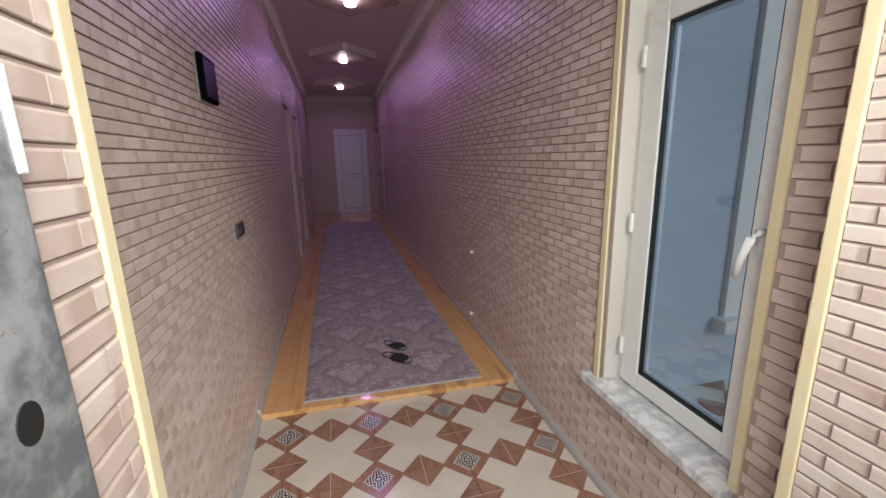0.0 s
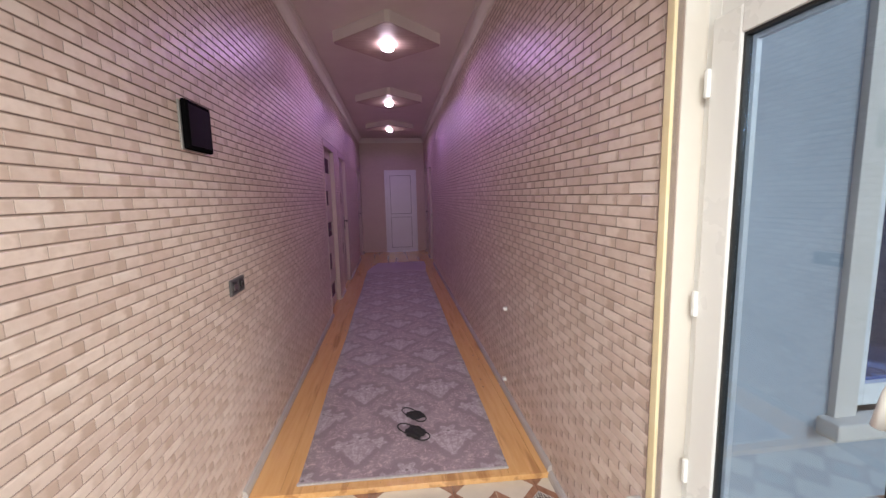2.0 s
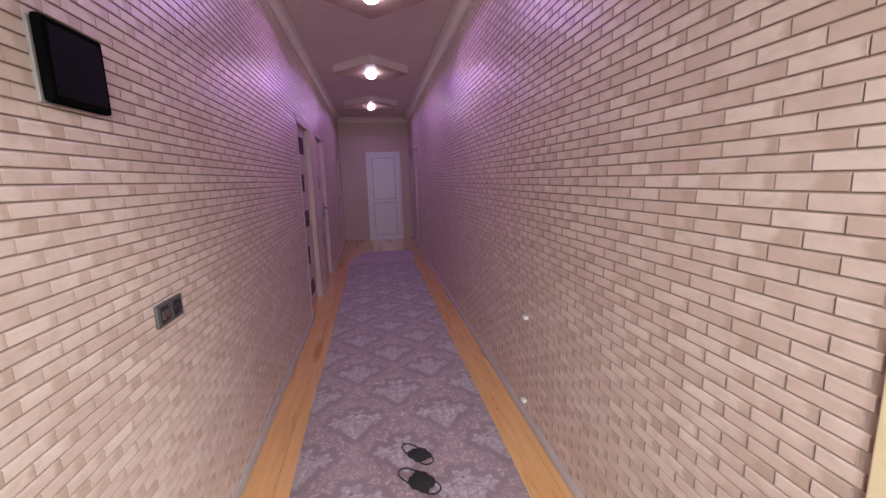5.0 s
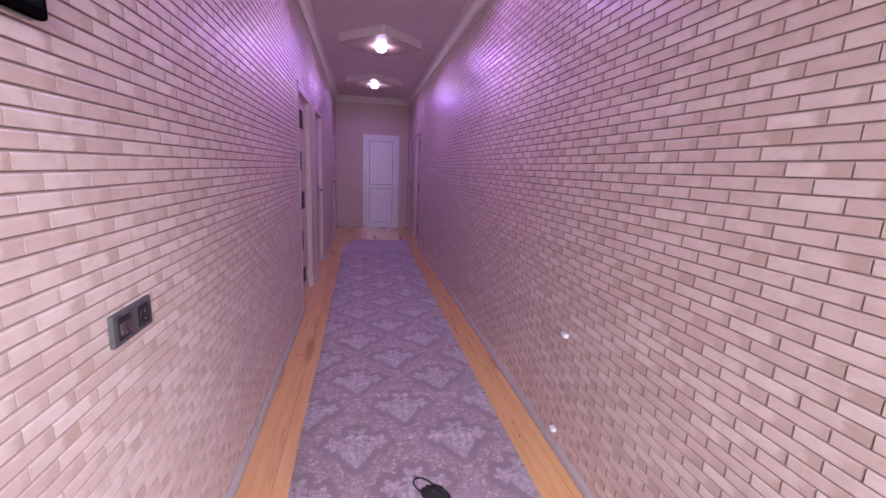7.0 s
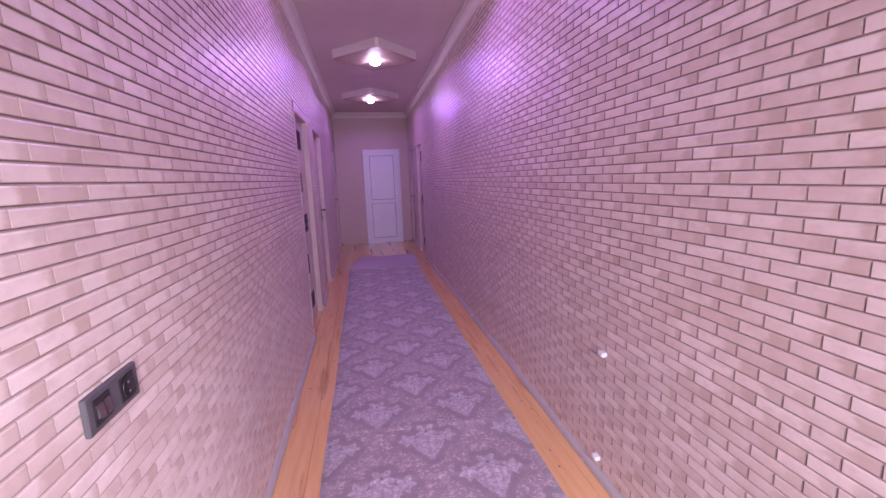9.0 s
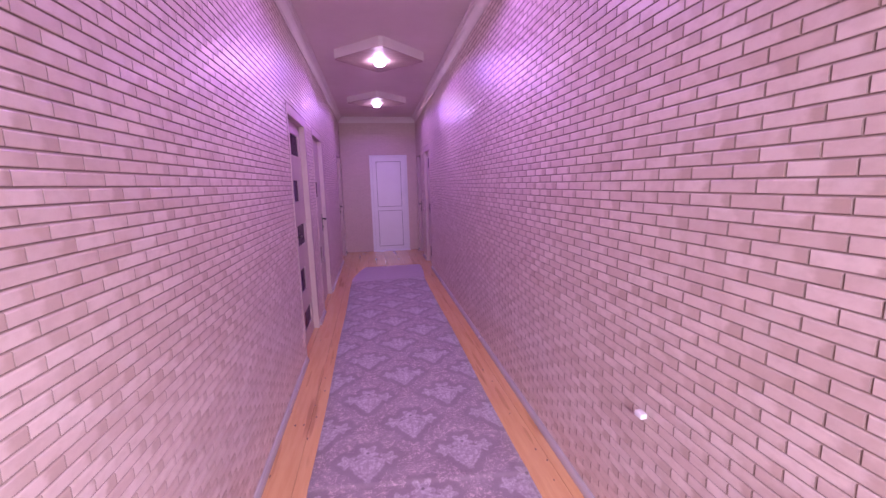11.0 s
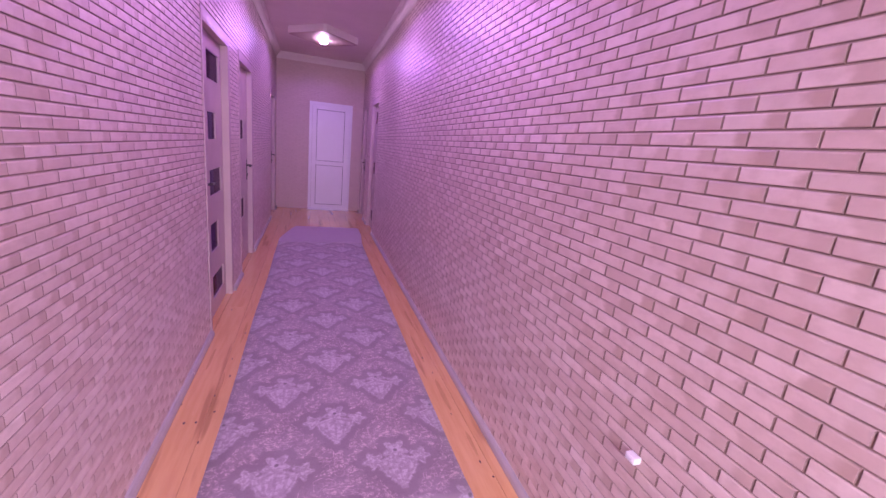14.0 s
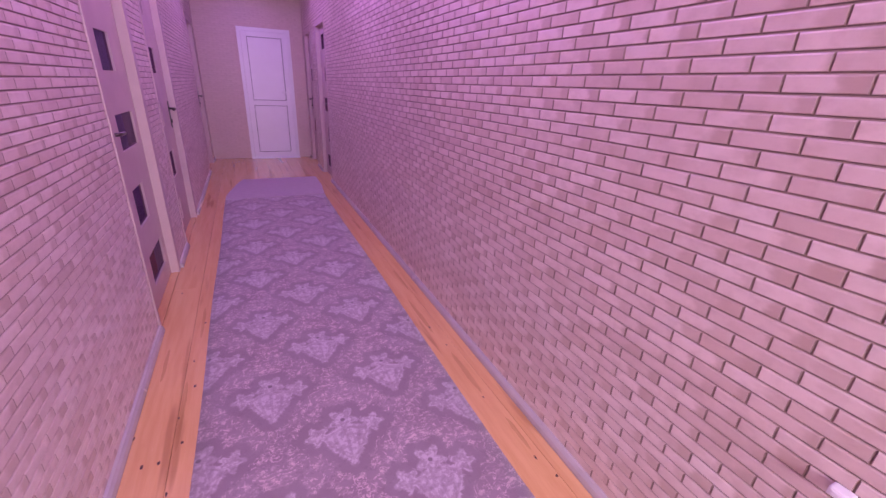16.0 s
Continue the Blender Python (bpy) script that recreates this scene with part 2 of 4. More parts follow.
def damask(name, ground, figure, vine, cx, cy):
    """Woven runner: lacy medallions in a staggered lattice, scrolls between them."""
    m, t, p = graph(name)
    w = t.nodes.new("ShaderNodeSeparateXYZ")
    t.links.new(place(t), w.inputs[0])
    fine = speckle(t, place(t), 48.0, 4.0, 0.65)
    large = speckle(t, place(t), 5.0, 3.0, 0.6)
    cells = node(t, "TexVoronoi", Scale=34.0)
    t.links.new(place(t), cells.inputs["Vector"])
    x = op(t, "ADD", op(t, "DIVIDE", op(t, "SUBTRACT", w.outputs[0], cx), 0.515), 100.0)
    y = op(t, "ADD", op(t, "DIVIDE", op(t, "SUBTRACT", w.outputs[1], cy), 0.63), 100.0)

    def floret(au, v, cu, cv, r, petals, turn):
        du, dv = op(t, "SUBTRACT", au, cu), op(t, "SUBTRACT", v, cv)
        reach = op(t, "SQRT", op(t, "ADD", op(t, "MULTIPLY", du, du), op(t, "MULTIPLY", dv, dv)))
        wave = op(t, "COSINE", op(t, "ADD", op(t, "MULTIPLY", op(t, "ARCTAN2", dv, du), petals), turn))
        return op(t, "SUBTRACT", reach, op(t, "ADD", r, op(t, "MULTIPLY", wave, r * 0.22))), reach

    def cell(sx, sy):
        u = op(t, "SUBTRACT", op(t, "FRACT", op(t, "ADD", x, 0.5 + sx)), 0.5)
        v = op(t, "SUBTRACT", op(t, "FRACT", op(t, "ADD", y, 0.5 + sy)), 0.5)
        v = op(t, "MULTIPLY", v, 1.22)
        au = op(t, "ABSOLUTE", u)
        side, _ = floret(au, v, 0.205, 0.070, 0.078, 5.0, 0.6)
        top, eye = floret(au, v, 0.0, 0.175, 0.098, 5.0, 1.57)
        tip, _ = floret(au, v, 0.0, -0.245, 0.026, 3.0, 0.0)
        wide = op(t, "MULTIPLY", op(t, "POWER", ramp(t, v, -0.27, 0.05), 0.62), 0.185)
        body = op(t, "MAXIMUM", op(t, "MAXIMUM", op(t, "SUBTRACT", au, wide), op(t, "SUBTRACT", -0.25, v)), op(t, "SUBTRACT", v, op(t, "SUBTRACT", 0.130, op(t, "MULTIPLY", au, 0.45))))
        d = op(t, "MINIMUM", op(t, "MINIMUM", side, top), op(t, "MINIMUM", tip, body))
        rib = op(t, "COSINE", op(t, "MULTIPLY", op(t, "DIVIDE", au, op(t, "ADD", wide, 0.03)), 15.0))
        ribs = op(t, "MULTIPLY", ramp(t, rib, 0.2, 0.9), op(t, "LESS_THAN", body, -0.02))
        inner = op(t, "SUBTRACT", 1.0, ramp(t, op(t, "ABSOLUTE", op(t, "ADD", d, 0.032)), 0.004, 0.016))
        return d, op(t, "MAXIMUM", ribs, inner), eye, au, v

    one, two = cell(0.0, 0.0), cell(0.5, 0.5)
    first = op(t, "LESS_THAN", one[0], two[0])
    rest = op(t, "SUBTRACT", 1.0, first)
    d0, lines, eye, au, v = [op(t, "ADD", op(t, "MULTIPLY", first, a), op(t, "MULTIPLY", rest, b)) for a, b in zip(one, two)]
    both = t.nodes.new("ShaderNodeCombineXYZ")
    t.links.new(au, both.inputs[0])
    t.links.new(v, both.inputs[1])
    leaf = node(t, "TexNoise", Scale=17.0, Detail=2.5, Roughness=0.6, Distortion=1.2)
    t.links.new(both.outputs[0], leaf.inputs["Vector"])
    spray = node(t, "TexNoise", Scale=8.0, Detail=3.0, Roughness=0.6, Distortion=2.2)
    t.links.new(both.outputs[0], spray.inputs["Vector"])
    d = op(t, "ADD", d0, op(t, "ADD", op(t, "MULTIPLY", op(t, "SUBTRACT", leaf.outputs[0], 0.5), 0.10), op(t, "MULTIPLY", op(t, "SUBTRACT", fine, 0.5), 0.07)))
    med = op(t, "SUBTRACT", 1.0, ramp(t, d, -0.008, 0.012))
    free = ramp(t, d, 0.075, 0.10)
    band = op(t, "ABSOLUTE", op(t, "SUBTRACT", spray.outputs[0], 0.5))
    scroll = op(t, "SUBTRACT", 1.0, ramp(t, band, 0.012, 0.04))
    flecks = ramp(t, fine, 0.47, 0.55)
    petals = op(t, "SUBTRACT", 1.0, ramp(t, cells.outputs["Distance"], 0.20, 0.40))
    c = mixed(t, op(t, "MULTIPLY", ramp(t, large, 0.35, 0.65), 0.12), ground, figure)
    halo = op(t, "MULTIPLY", ramp(t, d, 0.0, 0.03), op(t, "SUBTRACT", 1.0, ramp(t, d, 0.06, 0.13)))
    c = mixed(t, op(t, "MULTIPLY", halo, 0.28), c, tuple(v * 0.62 for v in ground))
    c = mixed(t, op(t, "MULTIPLY", op(t, "MULTIPLY", scroll, free), op(t, "ADD", op(t, "MULTIPLY", flecks, 0.65), 0.15)), c, vine)
    c = mixed(t, op(t, "MULTIPLY", op(t, "MULTIPLY", petals, free), op(t, "ADD", op(t, "MULTIPLY", flecks, 0.34), 0.10)), c, vine)
    c = mixed(t, op(t, "MULTIPLY", med, op(t, "ADD", op(t, "MULTIPLY", flecks, 0.42), 0.28)), c, figure)
    c = mixed(t, op(t, "MULTIPLY", op(t, "MULTIPLY", med, lines), 0.40), c, ground)
    c = mixed(t, op(t, "MULTIPLY", op(t, "SUBTRACT", 1.0, ramp(t, eye, 0.012, 0.024)), 0.8), c, tuple(v * 0.5 for v in ground))
    c = mixed(t, op(t, "MULTIPLY", op(t, "SUBTRACT", 1.0, ramp(t, fine, 0.34, 0.42)), 0.25), c, tuple(v * 0.6 for v in ground))
    t.links.new(c, p.inputs["Base Color"])
    p.inputs["Roughness"].default_value = 0.9
    p.inputs["Sheen Weight"].default_value = 0.25
    weave = speckle(t, place(t), 420.0, 2.0)
    relief(t, p, op(t, "ADD", op(t, "MULTIPLY", fine, 0.8), weave), 0.5, 0.002)
    return m


RUNNER = damask("runner_weave", (0.295, 0.212, 0.252), (0.64, 0.56, 0.64), (0.70, 0.52, 0.56), 0.772, 4.235)
BINDING = plain("pale_binding", (0.58, 0.54, 0.54), (0.42, 0.38, 0.39), 90.0, 0.9, 0.6, fine=500.0)
MAT_RUG = plain("plain_rug", (0.46, 0.39, 0.42), (0.52, 0.45, 0.48), 18.0, 0.92, 0.5, fine=300.0)


def window_glass(name, mirror, clear, share):
    m = bpy.data.materials.new(name)
    m.use_nodes = True
    t = m.node_tree
    t.nodes.remove(t.nodes["Principled BSDF"])
    a, b, x = t.nodes.new("ShaderNodeBsdfGlossy"), t.nodes.new("ShaderNodeBsdfTransparent"), t.nodes.new("ShaderNodeMixShader")
    a.inputs["Color"].default_value, a.inputs["Roughness"].default_value = (*mirror, 1), 0.015
    b.inputs["Color"].default_value = (*clear, 1)
    x.inputs[0].default_value = share
    t.links.new(b.outputs[0], x.inputs[1])
    t.links.new(a.outputs[0], x.inputs[2])
    t.links.new(x.outputs[0], t.nodes["Material Output"].inputs[0])
    return m


SKY_GLASS = window_glass("mirrored_glass", (0.30, 0.38, 0.78), (0.2, 0.2, 0.22), 0.6)
GLASS = window_glass("coated_glass", (0.72, 0.82, 0.92), (0.80, 0.88, 0.96), 0.11)
DOOR_GLASS = window_glass("smoked_glass", (0.44, 0.30, 0.52), (0.22, 0.10, 0.14), 0.38)


def glow(name, color, power):
    m, t, p = graph(name)
    p.inputs["Base Color"].default_value = (0.9, 0.9, 0.9, 1)
    p.inputs["Emission Color"].default_value = (*color, 1)
    p.inputs["Emission Strength"].default_value = power
    return m


BULB = glow("lit_bulb", (1.0, 0.80, 1.0), 45.0)

# ---- builders ----


def mesh_of(name, bm, material):
    me = bpy.data.meshes.new(name)
    bm.to_mesh(me)
    bm.free()
    for mt in material if isinstance(material, (list, tuple)) else (material,):
        me.materials.append(mt)
    return me


def part(name, bm, material, parent=None, label=""):
    """Links a bmesh as one mesh object under a thing or a part."""
    ob = new(name, mesh_of(name, bm, material))
    if parent is not None:
        ob.parent = parent
        ob.matrix_parent_inverse = Matrix()
    if label:
        ob["label"] = label
    return ob


def box(x0, x1, y0, y1, z0, z1, bevel=0.0, segments=2, bm=None):
    own = bmesh.new()
    bmesh.ops.create_cube(own, size=1.0)
    for v in own.verts:
        v.co = Vector((x0 + (v.co.x + 0.5) * (x1 - x0), y0 + (v.co.y + 0.5) * (y1 - y0), z0 + (v.co.z + 0.5) * (z1 - z0)))
    if bevel:
        bmesh.ops.bevel(own, geom=list(own.edges), offset=bevel, segments=segments, affect="EDGES", profile=0.6)
    if bm is None:
        return own
    me = bpy.data.meshes.new("tmp")
    own.to_mesh(me)
    own.free()
    bm.from_mesh(me)
    bpy.data.meshes.remove(me)
    return bm


def prism(points, axis, a, b):
    """A closed outline drawn in two axes, pulled along the third from a to b. axis: 0 outline in y z, 1 in x z, 2 in x y."""
    bm = bmesh.new()
    rows = []
    for s in (a, b):
        ring = []
        for p, q in points:
            co = ((s, p, q), (p, s, q), (p, q, s))[axis]
            ring.append(bm.verts.new(co))
        rows.append(ring)
    n = len(points)
    for i in range(n):
        bm.faces.new((rows[0][i], rows[0][(i + 1) % n], rows[1][(i + 1) % n], rows[1][i]))
    bm.faces.new(rows[0][::-1])
    bm.faces.new(rows[1])
    bmesh.ops.recalc_face_normals(bm, faces=bm.faces)
    return bm


def tube(points, radius, sides=8, closed=False):
    """A round bar bent along points."""
    bm = bmesh.new()
    pts = [Vector(p) for p in points]
    n = len(pts)
    rings = []
    for i, p in enumerate(pts):
        if closed:
            d = pts[(i + 1) % n] - pts[i - 1]
        else:
            d = pts[min(i + 1, n - 1)] - pts[max(i - 1, 0)]
        d.normalize()
        up = Vector((0, 0, 1)) if abs(d.z) < 0.9 else Vector((1, 0, 0))
        s = d.cross(up).normalized()
        u = s.cross(d)
        rings.append([bm.verts.new(p + radius * (math.cos(2 * math.pi * k / sides) * s + math.sin(2 * math.pi * k / sides) * u)) for k in range(sides)])
    for i in range(n if closed else n - 1):
        a, b = rings[i], rings[(i + 1) % n]
        for k in range(sides):
            bm.faces.new((a[k], a[(k + 1) % sides], b[(k + 1) % sides], b[k]))
    if not closed:
        bm.faces.new(rings[0][::-1])
        bm.faces.new(rings[-1])
    bmesh.ops.recalc_face_normals(bm, faces=bm.faces)
    for f in bm.faces:
        f.smooth = True
    return bm


def lathe(profile, steps=24):
    """A turned shape round z from pairs of radius and height."""
    bm = bmesh.new()
    rings = [[bm.verts.new((r * math.cos(2 * math.pi * k / steps), r * math.sin(2 * math.pi * k / steps), z)) for k in range(steps)] for r, z in profile]
    for a, b in zip(rings, rings[1:]):
        for k in range(steps):
            bm.faces.new((a[k], a[(k + 1) % steps], b[(k + 1) % steps], b[k]))
    bm.faces.new(rings[0][::-1])
    bm.faces.new(rings[-1])
    bmesh.ops.recalc_face_normals(bm, faces=bm.faces)
    for f in bm.faces:
        f.smooth = True
    return bm


def thing(name, at, label, category, group=""):
    """An Empty at a thing's base, which parents its parts."""
    return tagged(place_at(new(name), at), label, category, group)


def place_at(ob, at):
    ob.matrix_world = at if isinstance(at, Matrix) else Matrix.Translation(at)
    return ob


def setting(name, bm, material, label="", category=""):
    return tagged(part(name, bm, material), label, category, "", "structure")


# ---- plan ----
END_Y = 10.945
CEIL = 2.83
TILE_Z = -0.03
ENTRY = 0.74
X_LEFT, X_RIGHT = 0.248, 1.348
LEAN = math.atan2(0.118, END_Y)
RIGHT = Matrix.Translation((1.475, 0, 0)) @ Matrix.Rotation(-LEAN, 4, "Z")
DEPTH = 0.0036


def wall_with_openings(u0, u1, z0, z1, n0, n1, openings, to):
    """A thick wall along u, in pieces round its openings (u0, u1, z0, z1)."""
    bm = bmesh.new()
    cuts = sorted({u0, u1, *[c for o in openings for c in o[:2] if u0 < c < u1]})
    for a, b in zip(cuts, cuts[1:]):
        spans, here = [(z0, z1)], [o for o in openings if o[0] < b - 1e-6 and o[1] > a + 1e-6]
        for o in here:
            rest = []
            for p, q in spans:
                if o[2] > p:
                    rest.append((p, min(q, o[2])))
                if o[3] < q:
                    rest.append((max(p, o[3]), q))
            spans = [s for s in rest if s[1] - s[0] > 1e-4]
        for p, q in spans:
            c0, c1 = to(a, n0, p), to(b, n1, q)
            box(min(c0[0], c1[0]), max(c0[0], c1[0]), min(c0[1], c1[1]), max(c0[1], c1[1]), p, q, bm=bm)
    return bm


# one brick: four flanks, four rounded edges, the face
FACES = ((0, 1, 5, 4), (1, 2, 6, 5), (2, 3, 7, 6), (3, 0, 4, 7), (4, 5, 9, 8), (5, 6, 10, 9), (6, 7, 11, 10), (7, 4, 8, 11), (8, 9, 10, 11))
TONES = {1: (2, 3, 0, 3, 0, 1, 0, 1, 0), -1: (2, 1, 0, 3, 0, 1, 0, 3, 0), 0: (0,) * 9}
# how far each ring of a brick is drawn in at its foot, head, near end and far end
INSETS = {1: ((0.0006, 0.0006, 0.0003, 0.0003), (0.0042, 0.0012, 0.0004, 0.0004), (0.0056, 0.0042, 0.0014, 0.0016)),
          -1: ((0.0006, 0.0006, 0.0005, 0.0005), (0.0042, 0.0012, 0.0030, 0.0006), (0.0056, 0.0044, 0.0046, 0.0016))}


def brick_shape(length, height, to, depth=DEPTH, side=1):
    """One pressed brick with soft edges above and below and a groove between neighbours."""
    k = min(1.0, 0.3 * length / 0.005, 0.3 * height / 0.005)
    rows = []
    for n, (low, high, near, far) in zip((-0.002, depth * 0.6, depth), INSETS[side or 1]):
        u0, u1, w0, w1 = near * k, length - far * k, low * k, height - high * k
        rows += [(u0, n, w0), (u1, n, w0), (u1, n, w1), (u0, n, w1)]
    return [to(*p) for p in rows]


def courses(u0, u1, z0, z1, length, height, joint_u, joint_z, openings):
    """Where each brick lies: start, length, z, cut height."""
    out = []
    k = math.floor((z0 - joint_z) / height)
    while joint_z + k * height < z1 - 0.004:
        z = joint_z + k * height
        lo, hi = max(z, z0), min(z + height, z1)
        k += 1
        if hi - lo < 0.008:
            continue
        shift = joint_u + (0.5 * length if k % 2 else 0.0)
        i = math.floor((u0 - shift) / length)
        while shift + i * length < u1:
            spans = [(max(shift + i * length, u0), min(shift + (i + 1) * length, u1))]
            i += 1
            for o in openings:
                if o[2] < hi - 0.004 and o[3] > lo + 0.004:
                    rest = []
                    for p, q in spans:
                        if o[0] > p:
                            rest.append((p, min(q, o[0])))
                        if o[1] < q:
                            rest.append((max(p, o[1]), q))
                    spans = rest
            out += [(p, q - p, lo, hi - lo) for p, q in spans if q - p > 0.016]
    return out


LATER = []


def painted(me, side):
    """Face and upper edge in brick colour, shade painted on ends and lower edge."""
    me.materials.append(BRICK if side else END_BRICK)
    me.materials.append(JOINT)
    me.materials.append(EDGE_SHADE)
    me.materials.append(BAND_SHADE)
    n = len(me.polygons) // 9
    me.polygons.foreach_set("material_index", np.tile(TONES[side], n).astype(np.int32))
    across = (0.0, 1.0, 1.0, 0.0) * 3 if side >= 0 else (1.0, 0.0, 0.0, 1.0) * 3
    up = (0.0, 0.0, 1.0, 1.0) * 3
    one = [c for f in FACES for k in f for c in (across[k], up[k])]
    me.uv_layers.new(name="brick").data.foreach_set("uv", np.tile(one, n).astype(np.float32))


def brickwork(parent, to, at, rows, length, height, near, side=1):
    """Bricks on a wall: those in the stretch near are built one by one later, the rest in one mesh."""
    verts, faces, single = [], [], []
    for u, l, z, h in rows:
        whole = abs(l - length) < 1e-4 and abs(h - height) < 1e-4
        if whole and near and near[0] < u < near[1] and near[2] < z < near[3] and len(single) < 300:
            single.append((u, z))
            continue
        n = len(verts)
        for x, y, w in brick_shape(l, h, to, DEPTH, side):
            dx, dy, dz = to(u, 0, z)
            verts.append((x + dx + at, y + dy, w + dz))
        faces += [tuple(n + i for i in f) for f in FACES]
    me = bpy.data.meshes.new("brickwork")
    me.from_pydata(verts, [], faces)
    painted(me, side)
    ob = new("brickwork", me)
    ob.parent = parent
    ob.matrix_parent_inverse = Matrix()
    tagged(ob, kind="stuff")
    LATER.append((parent, to, single, length, height, side, at))
    return ob


def to_left(u, n, w):
    return (n, u, w)


def to_right(u, n, w):
    return (-n, u, w)


def to_end(u, n, w):
    return (u, -n, w)


# ---- structure ----
CASE, NEAR = 0.06, 0.018
LEFT_DOORS = ((5.345, 6.15), (6.67, 7.50), (9.80, 10.56))
RIGHT_DOORS = ((8.78, 9.46), (10.03, 10.66))
HEAD = 2.0
WIN = (0.945, 1.535, 0.43, 2.25)

left_holes = [(a, b, -1.0, HEAD) for a, b in LEFT_DOORS]
wall_left = setting("wall_left", wall_with_openings(ENTRY, END_Y + 0.2, TILE_Z, CEIL + 0.1, -0.2, -0.0005, left_holes, to_left), JOINT,
                    "corridor wall of small pinkish beige bricks", "wall")
right_holes = [(a, b, -1.0, HEAD) for a, b in RIGHT_DOORS] + [WIN]
wall_right = setting("wall_right", wall_with_openings(ENTRY - 0.02, END_Y + 0.2, TILE_Z, CEIL + 0.1, -0.24, -0.0005, right_holes, to_right), JOINT,
                     "corridor wall of small pinkish beige bricks with window", "wall")
wall_right.matrix_world = RIGHT
wall_end = setting("wall_end", wall_with_openings(0.0, 1.60, TILE_Z, CEIL + 0.1, -0.2, -0.0005, [(0.60, 1.375, -1.0, 2.04)], to_end), END_JOINT,
                   "end wall of small pinkish bricks round a door", "wall")
wall_end.matrix_world = Matrix.Translation((0, END_Y, 0))

cased_left = [(a - NEAR - 0.003, b + CASE + 0.003, -1.0, HEAD + CASE) for a, b in LEFT_DOORS]
cased_right = [(a - NEAR - 0.003, b + CASE + 0.003, -1.0, HEAD + CASE) for a, b in RIGHT_DOORS] + [(WIN[0] - 0.03, WIN[1] + 0.035, WIN[2] - 0.03, WIN[3] + 0.03)]
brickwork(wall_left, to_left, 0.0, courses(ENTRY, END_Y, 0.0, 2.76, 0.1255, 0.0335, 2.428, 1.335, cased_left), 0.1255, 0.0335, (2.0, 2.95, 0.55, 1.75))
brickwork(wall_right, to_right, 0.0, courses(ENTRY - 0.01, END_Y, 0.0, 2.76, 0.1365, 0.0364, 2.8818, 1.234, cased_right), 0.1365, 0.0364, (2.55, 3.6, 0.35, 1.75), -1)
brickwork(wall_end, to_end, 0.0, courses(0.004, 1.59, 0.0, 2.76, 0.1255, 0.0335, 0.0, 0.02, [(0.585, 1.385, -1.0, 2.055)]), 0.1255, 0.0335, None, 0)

# entrance wall, with the doorway in which the walk begins
bm = wall_with_openings(-2.6, 1.99, TILE_Z, 3.1, -0.49, 0.0, [(X_LEFT, X_RIGHT, -1.0, 2.15)], lambda u, n, w: (u, n, w))
wall_entry = setting("wall_entry", bm, JOINT, "thick entrance wall with bricked reveals", "wall")
wall_entry.matrix_world = Matrix.Translation((0, ENTRY, 0))
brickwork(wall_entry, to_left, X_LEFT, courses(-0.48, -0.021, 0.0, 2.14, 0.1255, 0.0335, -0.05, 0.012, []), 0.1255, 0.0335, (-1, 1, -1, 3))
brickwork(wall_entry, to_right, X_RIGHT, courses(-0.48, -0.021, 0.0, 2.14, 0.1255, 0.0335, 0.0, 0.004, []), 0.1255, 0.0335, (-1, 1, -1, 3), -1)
for x0, x1 in ((X_LEFT - 0.016, X_LEFT + 0.0075), (X_RIGHT - 0.0075, X_RIGHT + 0.012)):
    setting("trim", box(x0, x1, ENTRY - 0.02, ENTRY + 0.006, TILE_Z, 2.16, 0.003), FOAM, "pale yellow corner strip of the doorway", "corner strip")

# unseen house shell added to keep sky light out: rooms behind doors, roof, court
setting("wall_unseen_west", box(-2.8, -2.6, 0.25, 11.4, TILE_Z, 3.1), PLASTER, "unseen plain plastered outer wall", "wall")
setting("wall_unseen_north", box(-2.6, 4.9, 11.2, 11.4, TILE_Z, 3.1), PLASTER, "unseen plain plastered outer wall", "wall")
setting("wall_unseen_east", box(4.9, 5.1, 1.97, 11.4, TILE_Z, 3.1), PLASTER, "unseen plain plastered outer wall", "wall")
setting("wall_added_left", box(-2.6, -0.2, 8.6, 8.7, TILE_Z, 2.93), PLASTER, "added plain plastered partition wall", "wall")
setting("ceiling", box(-2.6, 1.72, ENTRY, 11.2, CEIL, CEIL + 0.08), CEILING, "smooth off-white corridor ceiling", "ceiling")
setting("ceiling_wing", box(1.72, 4.9, 2.19, 11.2, CEIL, CEIL + 0.08), CEILING, "unseen smooth off-white room ceiling", "ceiling")
setting("roof", box(-2.8, 1.76, 0.2, 11.4, 3.1, 3.3), CONCRETE, "unseen flat concrete roof slab", "roof")
setting("roof_wing", box(1.76, 5.1, 1.9, 11.4, 3.1, 3.3), CONCRETE, "unseen flat concrete roof slab", "roof")
setting("ground", box(-2500, 2500, -2500, 2500, -0.5, -0.06), SOIL, "bare brown ground round the house", "ground")
setting("subfloor", box(-2.6, 4.9, 2.6, 11.2, -0.055, -0.030), BED, "plain screed under the floors", "floor")

# wing across the court, seen through the window
bm = wall_with_openings(1.73, 4.9, -0.06, 3.1, -0.22, 0.0, [(2.72, 4.16, 0.40, 2.5)], to_end)
wall_wing = setting("wall_wing", bm, WING_PAINT, "grey-blue rendered wall of the wing across the court", "wall")
wall_wing.matrix_world = Matrix.Translation((0, 1.97, 0))
# added partition that closes the room behind the wing window
setting("wall_added_wing", box(1.73, 4.9, 3.6, 3.7, -0.03, 2.83), PLASTER, "added plain plastered partition wall", "wall")

